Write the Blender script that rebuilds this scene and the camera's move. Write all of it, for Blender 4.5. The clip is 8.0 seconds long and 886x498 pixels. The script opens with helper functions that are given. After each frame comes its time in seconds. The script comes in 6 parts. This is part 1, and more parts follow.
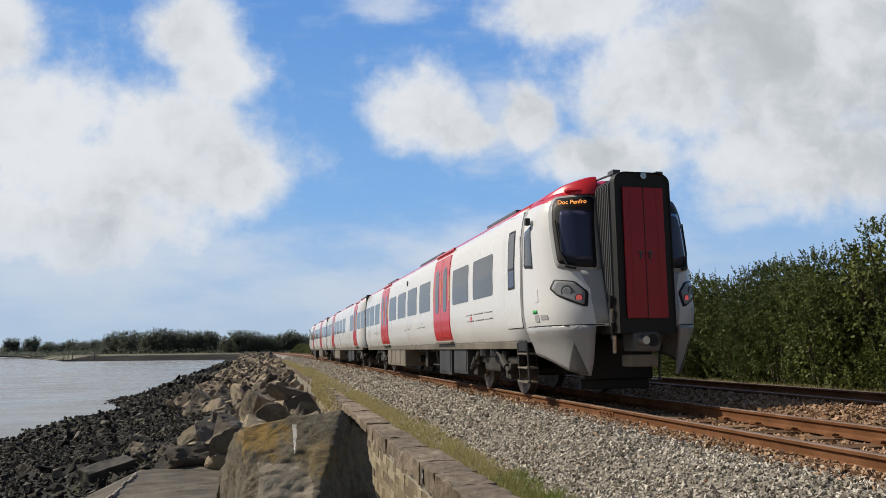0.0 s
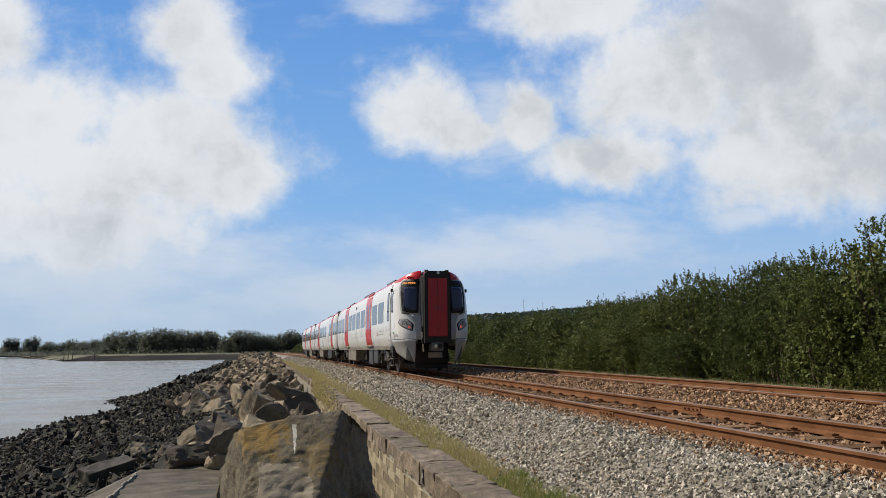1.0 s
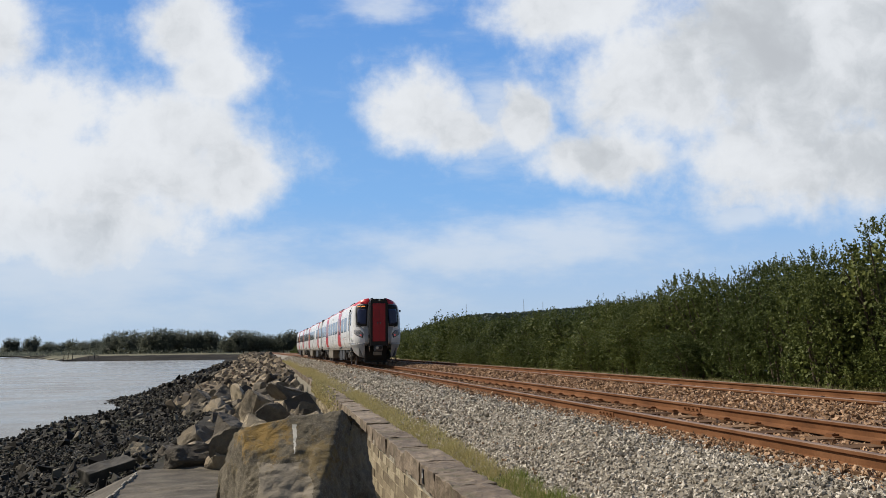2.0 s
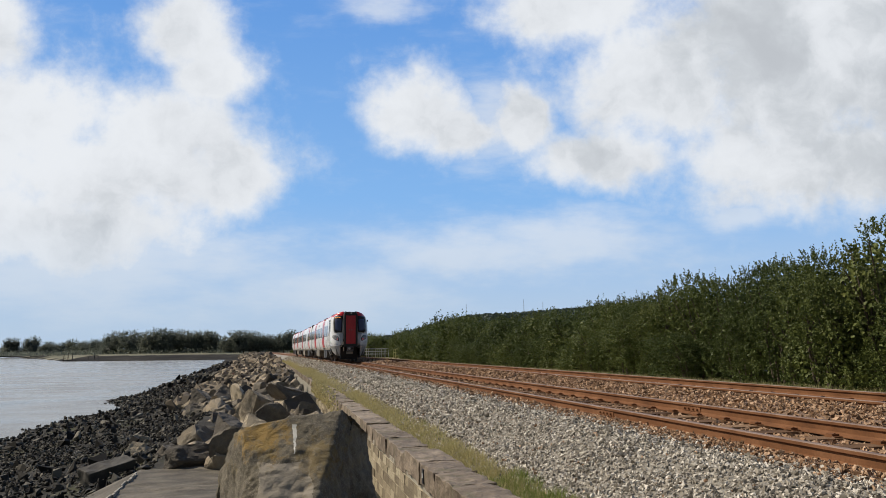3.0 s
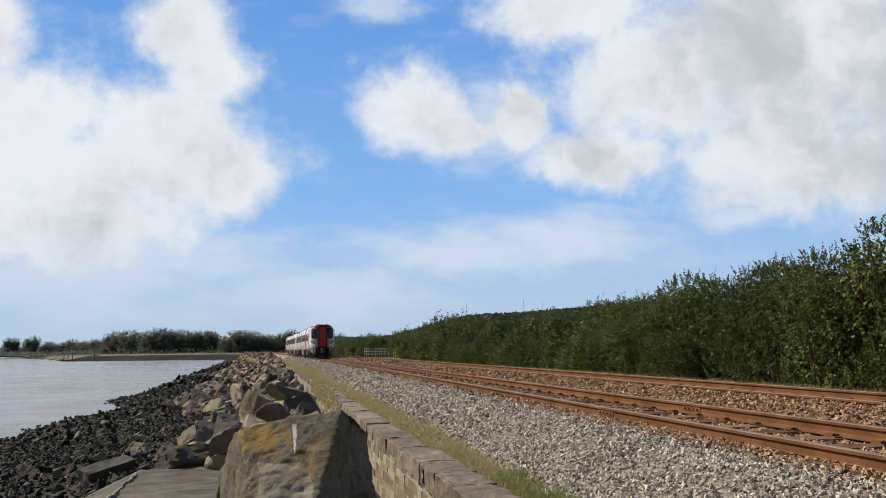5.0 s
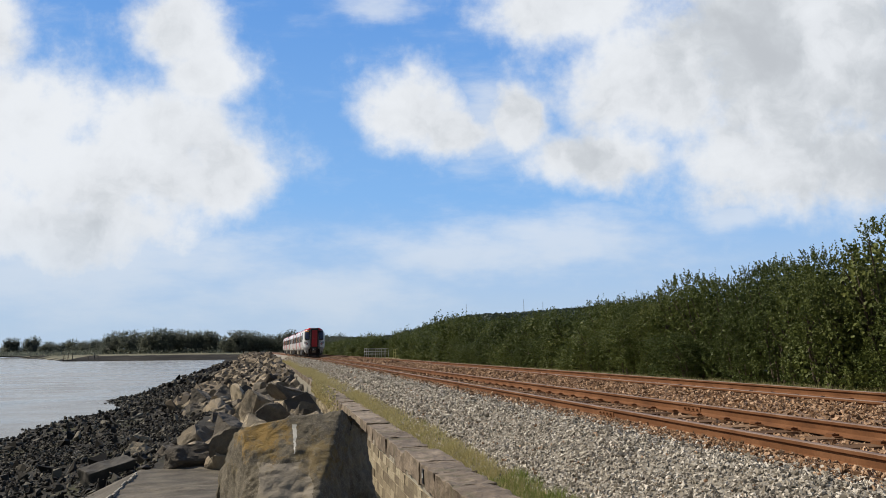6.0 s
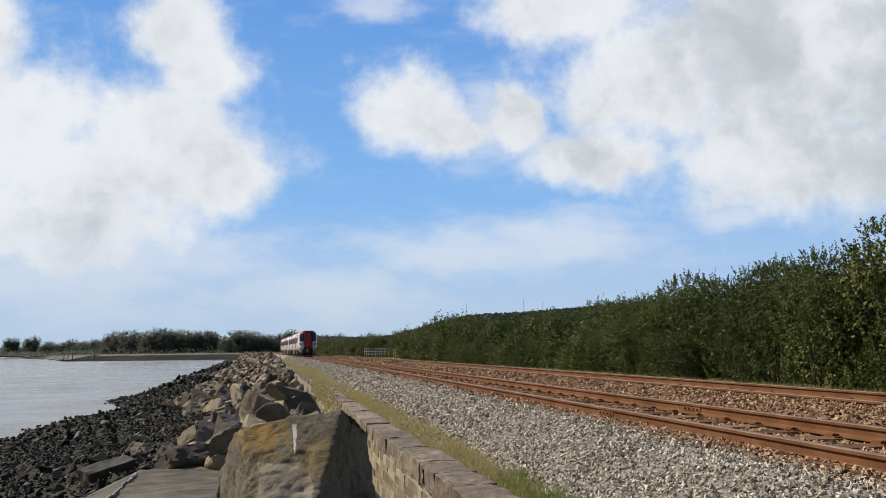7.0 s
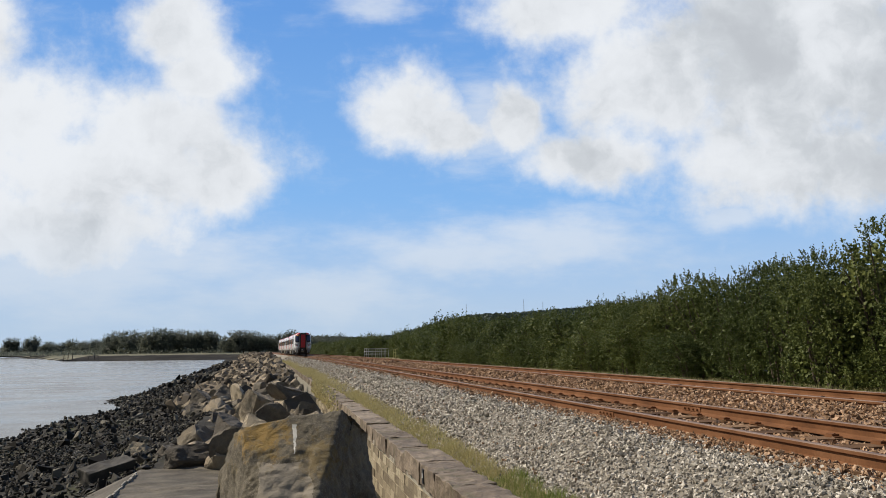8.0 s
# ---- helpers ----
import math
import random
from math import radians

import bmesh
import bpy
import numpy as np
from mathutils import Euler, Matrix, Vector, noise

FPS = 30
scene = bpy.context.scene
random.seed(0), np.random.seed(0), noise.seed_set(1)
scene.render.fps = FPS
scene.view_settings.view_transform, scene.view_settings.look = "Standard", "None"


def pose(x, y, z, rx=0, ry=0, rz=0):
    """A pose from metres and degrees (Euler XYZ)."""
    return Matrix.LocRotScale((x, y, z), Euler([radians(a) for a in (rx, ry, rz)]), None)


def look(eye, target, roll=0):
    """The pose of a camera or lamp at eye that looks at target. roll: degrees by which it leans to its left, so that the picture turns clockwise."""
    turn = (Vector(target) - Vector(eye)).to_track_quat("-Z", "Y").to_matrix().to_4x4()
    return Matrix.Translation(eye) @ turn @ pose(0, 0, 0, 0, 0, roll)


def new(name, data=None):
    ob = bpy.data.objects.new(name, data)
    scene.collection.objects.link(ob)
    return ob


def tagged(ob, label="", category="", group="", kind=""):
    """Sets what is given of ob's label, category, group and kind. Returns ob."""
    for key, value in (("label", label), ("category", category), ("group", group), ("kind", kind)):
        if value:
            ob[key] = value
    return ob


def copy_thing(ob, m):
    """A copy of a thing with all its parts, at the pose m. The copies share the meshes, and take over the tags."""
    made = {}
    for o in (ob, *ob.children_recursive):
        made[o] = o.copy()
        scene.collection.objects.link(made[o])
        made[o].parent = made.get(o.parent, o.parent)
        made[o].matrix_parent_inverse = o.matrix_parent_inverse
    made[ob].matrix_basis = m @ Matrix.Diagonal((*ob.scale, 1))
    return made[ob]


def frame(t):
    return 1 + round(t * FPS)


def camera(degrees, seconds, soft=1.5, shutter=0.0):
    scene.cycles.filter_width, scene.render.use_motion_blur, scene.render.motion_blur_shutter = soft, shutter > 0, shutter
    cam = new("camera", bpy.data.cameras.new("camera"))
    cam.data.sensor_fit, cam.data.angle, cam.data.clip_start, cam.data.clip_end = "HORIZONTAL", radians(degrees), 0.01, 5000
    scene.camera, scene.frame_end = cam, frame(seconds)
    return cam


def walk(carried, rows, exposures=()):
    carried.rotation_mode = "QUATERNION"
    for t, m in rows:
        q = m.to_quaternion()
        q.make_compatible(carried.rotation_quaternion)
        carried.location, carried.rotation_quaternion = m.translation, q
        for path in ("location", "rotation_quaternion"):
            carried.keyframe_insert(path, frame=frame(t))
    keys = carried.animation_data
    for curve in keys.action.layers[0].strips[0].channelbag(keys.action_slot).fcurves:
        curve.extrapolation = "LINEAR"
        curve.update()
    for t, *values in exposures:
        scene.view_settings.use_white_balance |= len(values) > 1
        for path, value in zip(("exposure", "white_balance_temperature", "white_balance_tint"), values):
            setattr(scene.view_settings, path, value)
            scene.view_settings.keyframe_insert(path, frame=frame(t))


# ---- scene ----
cam = camera(61.49, 8.0, 0.8)
EYE = Vector((0.0, 0.0, 0.8645))
YAW, TILT = radians(12.614), radians(7.61)
GAZE = Vector((math.sin(YAW) * math.cos(TILT), math.cos(YAW) * math.cos(TILT), math.sin(TILT)))
STAND = look(EYE, EYE + GAZE, -0.681)
walk(cam, [(0.0, STAND), (8.0, STAND)], [(0.0, -0.06), (1.0, -0.03), (3.0, 0.04), (8.0, 0.06)])

# ---- daylight ----
SUN_ELEV, SUN_AZ = radians(44), radians(-62)  # azimuth from +y, clockwise
to_sun = Vector((math.sin(SUN_AZ) * math.cos(SUN_ELEV), math.cos(SUN_AZ) * math.cos(SUN_ELEV), math.sin(SUN_ELEV)))
sun = new("sun", bpy.data.lights.new("sun", "SUN"))
sun.data.energy, sun.data.angle, sun.data.color = 4.3, radians(0.6), (1.0, 0.90, 0.75)
sun.matrix_world = look((0, 0, 60), Vector((0, 0, 60)) - to_sun)
world = bpy.data.worlds.new("sky")
scene.world = world
world.use_nodes = True
sky = world.node_tree.nodes.new("ShaderNodeTexSky")
sky.sky_type, sky.sun_disc = "NISHITA", False
sky.sun_elevation, sky.sun_rotation = SUN_ELEV, SUN_AZ
sky.air_density, sky.dust_density = 1.0, 1.5
world.node_tree.links.new(sky.outputs[0], world.node_tree.nodes["Background"].inputs["Color"])
world.node_tree.nodes["Background"].inputs["Strength"].default_value = 0.06
scene.view_settings.exposure = 0.0


# ---- materials ----
class Net:
    """A small wrapper for node trees."""

    def __init__(self, tree):
        self.tree = tree

    def add(self, kind, ins=None, **props):
        n = self.tree.nodes.new(kind)
        for k, v in props.items():
            setattr(n, k, v)
        for k, v in (ins or {}).items():
            if isinstance(v, bpy.types.NodeSocket):
                self.tree.links.new(v, n.inputs[k])
            else:
                n.inputs[k].default_value = v
        return n

    def math(self, op, a, b=0.0, c=0.0, clamp=False):
        return self.add("ShaderNodeMath", {0: a, 1: b, 2: c}, operation=op, use_clamp=clamp).outputs[0]

    def noise(self, vec, scale, detail=4.0, rough=0.55, lac=2.0):
        n = self.add("ShaderNodeTexNoise", {"Scale": scale, "Detail": detail, "Roughness": rough, "Lacunarity": lac})
        if vec is not None:
            self.tree.links.new(vec, n.inputs["Vector"])
        return n.outputs["Fac"]

    def ramp(self, fac, stops):
        n = self.add("ShaderNodeValToRGB", {0: fac})
        e = n.color_ramp.elements
        while len(e) < len(stops):
            e.new(0.5)
        for el, (p, col) in zip(e, stops):
            el.position, el.color = p, (*col, 1.0) if len(col) == 3 else col
        return n.outputs[0]

    def mix(self, fac, a, b):
        n = self.add("ShaderNodeMix", data_type="RGBA")
        for sock, v in ((n.inputs[0], fac), (n.inputs[6], a), (n.inputs[7], b)):
            if isinstance(v, bpy.types.NodeSocket):
                self.tree.links.new(v, sock)
            elif sock == n.inputs[0]:
                sock.default_value = v
            else:
                sock.default_value = (*v, 1.0)
        return n.outputs[2]

    def range(self, v, a, b, c=0.0, d=1.0, smooth=True):
        return self.add("ShaderNodeMapRange", {0: v, 1: a, 2: b, 3: c, 4: d}, interpolation_type="SMOOTHSTEP" if smooth else "LINEAR").outputs[0]


def material(name):
    m = bpy.data.materials.new(name)
    m.use_nodes = True
    net = Net(m.node_tree)
    return m, net, m.node_tree.nodes["Principled BSDF"]


def link(net, a, node, key):
    net.tree.links.new(a, node.inputs[key])


def surface(name, stops, scale=3.0, fine=40.0, rough=0.8, bump=0.3, depth=0.01, metal=0.0, per="", spread=0.25, spec=0.5, stain=None, stain_scale=0.8, coord="Object", along=None):
    """A weathered material: colour from a coarse noise over stops, a fine grain, a relief, and a shift from piece to piece.
    per: "object" or "island" for the shift. stain: a second colour in patches. along: scales of a grain that runs one way."""
    m, net, p = material(name)
    co = net.add("ShaderNodeTexCoord").outputs[coord]
    if along:
        co = net.add("ShaderNodeMapping", {"Vector": co, "Scale": along}).outputs[0]
    if per == "object":
        rnd = net.add("ShaderNodeObjectInfo").outputs["Random"]
    elif per == "island":
        rnd = net.add("ShaderNodeNewGeometry").outputs["Random Per Island"]
    else:
        rnd = None
    if rnd is not None:
        co = net.add("ShaderNodeVectorMath", {0: co, 1: net.add("ShaderNodeCombineXYZ", {0: net.math("MULTIPLY", rnd, 37.0), 1: net.math("MULTIPLY", rnd, 61.0)}).outputs[0]}, operation="ADD").outputs[0]
    big = net.noise(co, scale, 5.0, 0.6)
    small = net.noise(co, fine, 4.0, 0.65)
    fac = net.math("ADD", net.math("MULTIPLY", big, 0.65), net.math("MULTIPLY", small, 0.35))
    if rnd is not None:
        fac = net.math("ADD", net.math("MULTIPLY", fac, 1.0 - spread), net.math("MULTIPLY", rnd, spread))
    fac = net.range(fac, 0.32, 0.68, smooth=False)
    col = net.ramp(fac, stops)
    if stain:
        patch = net.range(net.noise(co, stain_scale, 6.0, 0.62), 0.52, 0.66)
        col = net.mix(patch, col, stain)
    link(net, col, p, "Base Color")
    p.inputs["Metallic"].default_value = metal
    p.inputs["Specular IOR Level"].default_value = spec
    link(net, net.range(small, 0.3, 0.7, max(rough - 0.12, 0.02), min(rough + 0.1, 1.0), False), p, "Roughness")
    if bump:
        h = net.math("ADD", net.math("MULTIPLY", big, 1.0), net.math("MULTIPLY", small, 0.35))
        b = net.add("ShaderNodeBump", {"Strength": bump, "Distance": depth, "Height": h})
        link(net, b.outputs[0], p, "Normal")
    return m


def leaf_material(name, stops, through_light=0.22):
    m, net, p = material(name)
    rnd = net.add("ShaderNodeNewGeometry").outputs["Random Per Island"]
    co = net.add("ShaderNodeTexCoord").outputs["Object"]
    own = net.add("ShaderNodeObjectInfo").outputs["Random"]
    fac = net.math("ADD", net.math("MULTIPLY", rnd, 0.36), net.math("MULTIPLY", net.noise(co, 0.9, 3.0), 0.34))
    fac = net.math("ADD", fac, net.math("MULTIPLY", own, 0.36))
    col = net.ramp(fac, stops)
    link(net, col, p, "Base Color")
    p.inputs["Roughness"].default_value = 0.5
    p.inputs["Specular IOR Level"].default_value = 0.2
    tr = net.add("ShaderNodeBsdfTranslucent")
    link(net, col, tr, "Color")
    mx = net.add("ShaderNodeMixShader", {0: through_light})
    net.tree.links.new(p.outputs[0], mx.inputs[1])
    net.tree.links.new(tr.outputs[0], mx.inputs[2])
    net.tree.links.new(mx.outputs[0], m.node_tree.nodes["Material Output"].inputs[0])
    return m


BALLAST = surface("ballast_stone", [(0.0, (0.17, 0.15, 0.118)), (0.5, (0.40, 0.36, 0.295)), (1.0, (0.64, 0.59, 0.505))], 6, 60, 0.9, 0.4, 0.006, per="island", spread=0.5, spec=0.25)
BALLAST_RUST = surface("rusty_ballast", [(0.0, (0.14, 0.08, 0.043)), (0.5, (0.30, 0.185, 0.105)), (1.0, (0.48, 0.325, 0.21))], 6, 60, 0.95, 0.4, 0.006, per="island", spread=0.5, spec=0.2)
BALLAST_BED = surface("ballast_bed", [(0.0, (0.09, 0.08, 0.063)), (0.5, (0.25, 0.225, 0.18)), (1.0, (0.42, 0.38, 0.31))], 14, 30, 0.95, 0.9, 0.05)
TRACK_BED = surface("stained_track_bed", [(0.0, (0.09, 0.054, 0.034)), (0.5, (0.20, 0.125, 0.074)), (1.0, (0.31, 0.21, 0.135))], 14, 30, 0.95, 0.9, 0.05)
BEACH = surface("dark_shingle", [(0.0, (0.012, 0.011, 0.009)), (0.55, (0.030, 0.027, 0.021)), (1.0, (0.085, 0.077, 0.06))], 1.2, 9, 0.9, 1.0, 0.12, spec=0.15, stain=(0.05, 0.05, 0.02), stain_scale=0.25)
COBBLE = surface("wet_dark_cobble", [(0.0, (0.013, 0.011, 0.008)), (0.6, (0.033, 0.028, 0.020)), (0.9, (0.065, 0.056, 0.041)), (1.0, (0.17, 0.155, 0.12))], 3, 30, 0.8, 0.4, 0.02, per="island", spread=0.55, spec=0.25)
MUD = surface("grey_mud", [(0.0, (0.013, 0.011, 0.009)), (0.5, (0.028, 0.025, 0.02)), (1.0, (0.06, 0.053, 0.042))], 0.05, 0.4, 0.95, 0.6, 0.4, spec=0.05)
TURF = surface("dry_turf", [(0.0, (0.10, 0.09, 0.035)), (0.5, (0.21, 0.18, 0.08)), (1.0, (0.34, 0.29, 0.15))], 0.6, 9, 0.95, 0.8, 0.05, stain=(0.07, 0.085, 0.03), stain_scale=0.3)
MARSH = surface("salt_marsh", [(0.0, (0.05, 0.055, 0.022)), (0.5, (0.12, 0.11, 0.055)), (1.0, (0.22, 0.19, 0.11))], 0.03, 0.3, 0.95, 0.6, 0.3, stain=(0.06, 0.075, 0.03), stain_scale=0.012)
ROCK = surface("armour_stone", [(0.0, (0.085, 0.072, 0.055)), (0.35, (0.19, 0.162, 0.12)), (0.65, (0.32, 0.26, 0.175)), (1.0, (0.47, 0.39, 0.275))], 2.4, 24, 0.9, 1.0, 0.1, per="object", spread=0.5, stain=(0.10, 0.085, 0.06), stain_scale=1.1)
ROCK_BANK = surface("bank_stone", [(0.0, (0.075, 0.062, 0.047)), (0.5, (0.19, 0.155, 0.11)), (1.0, (0.35, 0.285, 0.20))], 1.6, 22, 0.9, 0.6, 0.05, per="island", spread=0.6, spec=0.2)
CONCRETE = surface("worn_concrete", [(0.0, (0.045, 0.038, 0.028)), (0.5, (0.10, 0.085, 0.062)), (1.0, (0.21, 0.18, 0.135))], 1.4, 18, 0.9, 1.0, 0.05, stain=(0.16, 0.14, 0.10), stain_scale=1.6, along=(1.0, 2.2, 2.0))
COPING = surface("brown_coping_stone", [(0.0, (0.085, 0.064, 0.045)), (0.5, (0.20, 0.155, 0.11)), (1.0, (0.36, 0.29, 0.21))], 4.0, 22, 0.9, 0.9, 0.04, per="object", spread=0.14, stain=(0.13, 0.11, 0.065), stain_scale=3.5)
WALL_STONE = surface("buff_wall_stone", [(0.0, (0.16, 0.125, 0.08)), (0.5, (0.30, 0.245, 0.16)), (1.0, (0.44, 0.375, 0.26))], 3, 34, 0.9, 0.6, 0.02, per="object", spread=0.45, stain=(0.21, 0.18, 0.105), stain_scale=3.0)
MORTAR = surface("lime_mortar", [(0.0, (0.2, 0.18, 0.14)), (1.0, (0.42, 0.39, 0.32))], 5, 50, 0.95, 0.4, 0.01)
RUST = surface("rusted_rail_steel", [(0.0, (0.092, 0.040, 0.018)), (0.5, (0.163, 0.072, 0.031)), (1.0, (0.232, 0.114, 0.056))], 2.0, 45, 0.9, 0.2, 0.003, spec=0.2)
RAIL_TOP = surface("worn_rail_head", [(0.0, (0.14, 0.082, 0.055)), (0.5, (0.21, 0.14, 0.10)), (1.0, (0.29, 0.21, 0.165))], 2.0, 60, 0.62, 0.1, 0.002, metal=0.15, spec=0.35)
SLEEPER = surface("weathered_sleeper", [(0.0, (0.06, 0.034, 0.018)), (0.5, (0.14, 0.08, 0.043)), (1.0, (0.24, 0.15, 0.085))], 4, 60, 0.9, 0.5, 0.01, per="object", spread=0.4, spec=0.1)
LEAF = leaf_material("hedge_leaf", [(0.0, (0.034, 0.046, 0.014)), (0.45, (0.080, 0.104, 0.027)), (0.8, (0.137, 0.158, 0.042)), (1.0, (0.19, 0.188, 0.06))])
# leaf colour of the far shore is paler and bluer, with distance haze mixed in
HAZY_LEAF = leaf_material("hazy_far_foliage", [(0.0, (0.11, 0.128, 0.105)), (0.5, (0.15, 0.168, 0.132)), (1.0, (0.20, 0.208, 0.158))], 0.45)
# hill canopy colour is lightened to blue-green to stand for haze
HAZY_HILL_LEAF = leaf_material("hill_woodland", [(0.0, (0.05, 0.068, 0.055)), (0.5, (0.075, 0.098, 0.072)), (1.0, (0.11, 0.13, 0.09))])
BARK = surface("bark", [(0.0, (0.04, 0.03, 0.02)), (1.0, (0.14, 0.11, 0.08))], 5, 40, 0.95, 0.6, 0.02)
GRASS = leaf_material("verge_grass", [(0.0, (0.25, 0.215, 0.085)), (0.4, (0.42, 0.365, 0.165)), (0.75, (0.55, 0.485, 0.25)), (1.0, (0.64, 0.58, 0.35))], 0.4)
LINESIDE = leaf_material("lineside_grass", [(0.0, (0.17, 0.165, 0.065)), (0.5, (0.30, 0.275, 0.125)), (1.0, (0.44, 0.395, 0.21))], 0.4)
GREEN_GRASS = leaf_material("green_grass", [(0.0, (0.08, 0.12, 0.025)), (0.5, (0.18, 0.23, 0.055)), (1.0, (0.33, 0.34, 0.12))], 0.4)

# ---- tools ----
C = -9.9e-5  # the line bends gently towards the water


def bend(y):
    """Sideways drift of the line, the wall and the shore at a distance y."""
    return C * y * y if y < 420 else C * 420 * 420 + 2 * C * 420 * (y - 420)


def heading(y):
    return math.atan(2 * C * min(y, 420))


def mesh_object(name, verts, faces, mats, face_mats=None, smooth=False, parent=None):
    me = bpy.data.meshes.new(name)
    me.from_pydata(verts, [], faces)
    for m in mats if isinstance(mats, (list, tuple)) else [mats]:
        me.materials.append(m)
    if face_mats is not None:
        me.polygons.foreach_set("material_index", np.asarray(face_mats, dtype=np.int32))
    if smooth:
        me.polygons.foreach_set("use_smooth", np.ones(len(me.polygons), dtype=bool))
    me.update()
    ob = new(name, me)
    if parent is not None:
        ob.parent = parent
    return ob


def part(name, bm, mat, parent=None, label="", smooth=False):
    me = bpy.data.meshes.new(name)
    bm.normal_update()
    bm.to_mesh(me)
    bm.free()
    for m in mat if isinstance(mat, (list, tuple)) else [mat]:
        me.materials.append(m)
    ob = new(name, me)
    if parent is not None:
        ob.parent = parent
    return tagged(ob, label)


def add_box(bm, x0, x1, y0, y1, z0, z1, bevel=0.0, m=None):
    got = bmesh.ops.create_cube(bm, size=1.0, matrix=Matrix.Translation(((x0 + x1) / 2, (y0 + y1) / 2, (z0 + z1) / 2)) @ Matrix.Diagonal((x1 - x0, y1 - y0, z1 - z0, 1)))
    vs = got["verts"]
    if bevel:
        es = list({e for v in vs for e in v.link_edges})
        out = bmesh.ops.bevel(bm, geom=es, offset=bevel, segments=2, affect="EDGES", profile=0.6)
        vs = out["verts"]
    if m is not None:
        bmesh.ops.transform(bm, matrix=m, verts=list({v for v in vs}))
    return vs


def box(x0, x1, y0, y1, z0, z1, bevel=0.0):
    bm = bmesh.new()
    add_box(bm, x0, x1, y0, y1, z0, z1, bevel)
    return bm


def add_rod(bm, a, b, r, n=8, r2=None):
    a, b = Vector(a), Vector(b)
    d = b - a
    bmesh.ops.create_cone(bm, cap_ends=True, segments=n, radius1=r, radius2=r if r2 is None else r2, depth=d.length,
                          matrix=Matrix.Translation((a + b) / 2) @ d.to_track_quat("Z", "Y").to_matrix().to_4x4())


def rod(a, b, r, n=8, r2=None):
    bm = bmesh.new()
    add_rod(bm, a, b, r, n, r2)
    return bm
# ---- sky ----
def make_sky():
    """A far sheet of sky with drifting cloud, ahead of the camera."""
    R, na, ne = 4300.0, 48, 30
    verts, faces = [], []
    for i in range(na + 1):
        a = YAW + radians(-54 + 112 * i / na)
        for j in range(ne + 1):
            e = radians(-4 + 78 * j / ne)
            verts.append((R * math.sin(a) * math.cos(e), R * math.cos(a) * math.cos(e), R * math.sin(e)))
    for i in range(na):
        for j in range(ne):
            k = i * (ne + 1) + j
            faces.append((k, k + 1, k + ne + 2, k + ne + 1))
    m = bpy.data.materials.new("cloudy_sky")
    m.use_nodes = True
    t = m.node_tree
    t.nodes.clear()
    net = Net(t)
    pos = net.add("ShaderNodeTexCoord").outputs["Object"]
    q = STAND.to_3x3()
    right, up, fwd = q @ Vector((1, 0, 0)), q @ Vector((0, 1, 0)), GAZE
    dot = lambda v: net.add("ShaderNodeVectorMath", {0: pos, 1: v}, operation="DOT_PRODUCT").outputs["Value"]
    depth = net.math("MAXIMUM", dot(fwd), 300.0)
    # plane of the sky, in hundredths of the view's width
    px = net.math("MULTIPLY", net.math("DIVIDE", dot(right), depth), 84.05)
    py = net.math("MULTIPLY", net.math("DIVIDE", dot(up), depth), 84.05)
    flat = net.add("ShaderNodeCombineXYZ", {0: px, 1: py}).outputs[0]
    warp = net.add("ShaderNodeTexNoise", {"Vector": flat, "Scale": 0.11, "Detail": 5.0, "Roughness": 0.6})
    off = net.add("ShaderNodeVectorMath", {0: warp.outputs["Color"], 1: (0.5, 0.5, 0.5)}, operation="SUBTRACT").outputs[0]
    P = net.add("ShaderNodeVectorMath", {0: off, 1: (6.5, 5.0, 0.0), 2: flat}, operation="MULTIPLY_ADD").outputs[0]
    # cloud banks and thinner veils: centre and half-size in hundredths of the width
    banks = [(-54.6, 24.3, 10.7, 8.9), (-48.1, 14.7, 14.7, 7.7), (-30.9, 13.5, 11.5, 6.4), (-28.3, 24.6, 6.4, 4.8), (-25.4, 19.8, 6.1, 4.5), (-37.2, 8.4, 19.1, 5.7), (-44.3, 2.3, 21.7, 6.1), (-23.4, 8.7, 6.2, 5.4), (-2.5, 15.4, 6.7, 5.4), (2.3, 13.3, 5.1, 3.7), (9.6, 14.4, 4.1, 4.8), (14.7, 27.6, 10.5, 4.9), (25.3, 18.6, 14.0, 8.3), (42.5, 22.1, 25.5, 15.0), (18.6, 10.3, 9.2, 3.8), (42.8, 9.6, 18.8, 6.4)]
    veils = [(-36.6, -1.2, 19.8, 3.2), (-11.1, -5.0, 12.1, 3.2), (3.6, -0.3, 11.5, 2.9), (14.7, 1.2, 11.8, 3.3), (-40.8, -1.5, 18.8, 6.1), (-5.7, 27.8, 4.8, 1.9), (6.4, 14.1, 6.1, 5.1), (34.2, 3.9, 4.5, 1.6), (-38.5, -0.3, 17.9, 2.9)]

    def gather(shapes, warped, edge):
        total = None
        for x, y, rx, ry in shapes:
            v = net.add("ShaderNodeVectorMath", {0: warped, 1: (1 / rx, 1 / ry, 0), 2: (-x / rx, -y / ry, 0)}, operation="MULTIPLY_ADD").outputs[0]
            d = net.add("ShaderNodeVectorMath", {0: v, 1: v}, operation="DOT_PRODUCT").outputs["Value"]
            g = net.math("POWER", edge, d)
            total = g if total is None else net.math("SMOOTH_MAX", total, g, 0.22)
        return total

    total = gather(banks, P, 0.42)
    fluff = net.noise(flat, 0.17, 8.0, 0.6)
    wisps = net.noise(flat, 0.6, 6.0, 0.62)
    dens = net.math("ADD", net.math("MULTIPLY", total, 1.3), net.math("MULTIPLY", net.math("SUBTRACT", fluff, 0.5), 1.2))
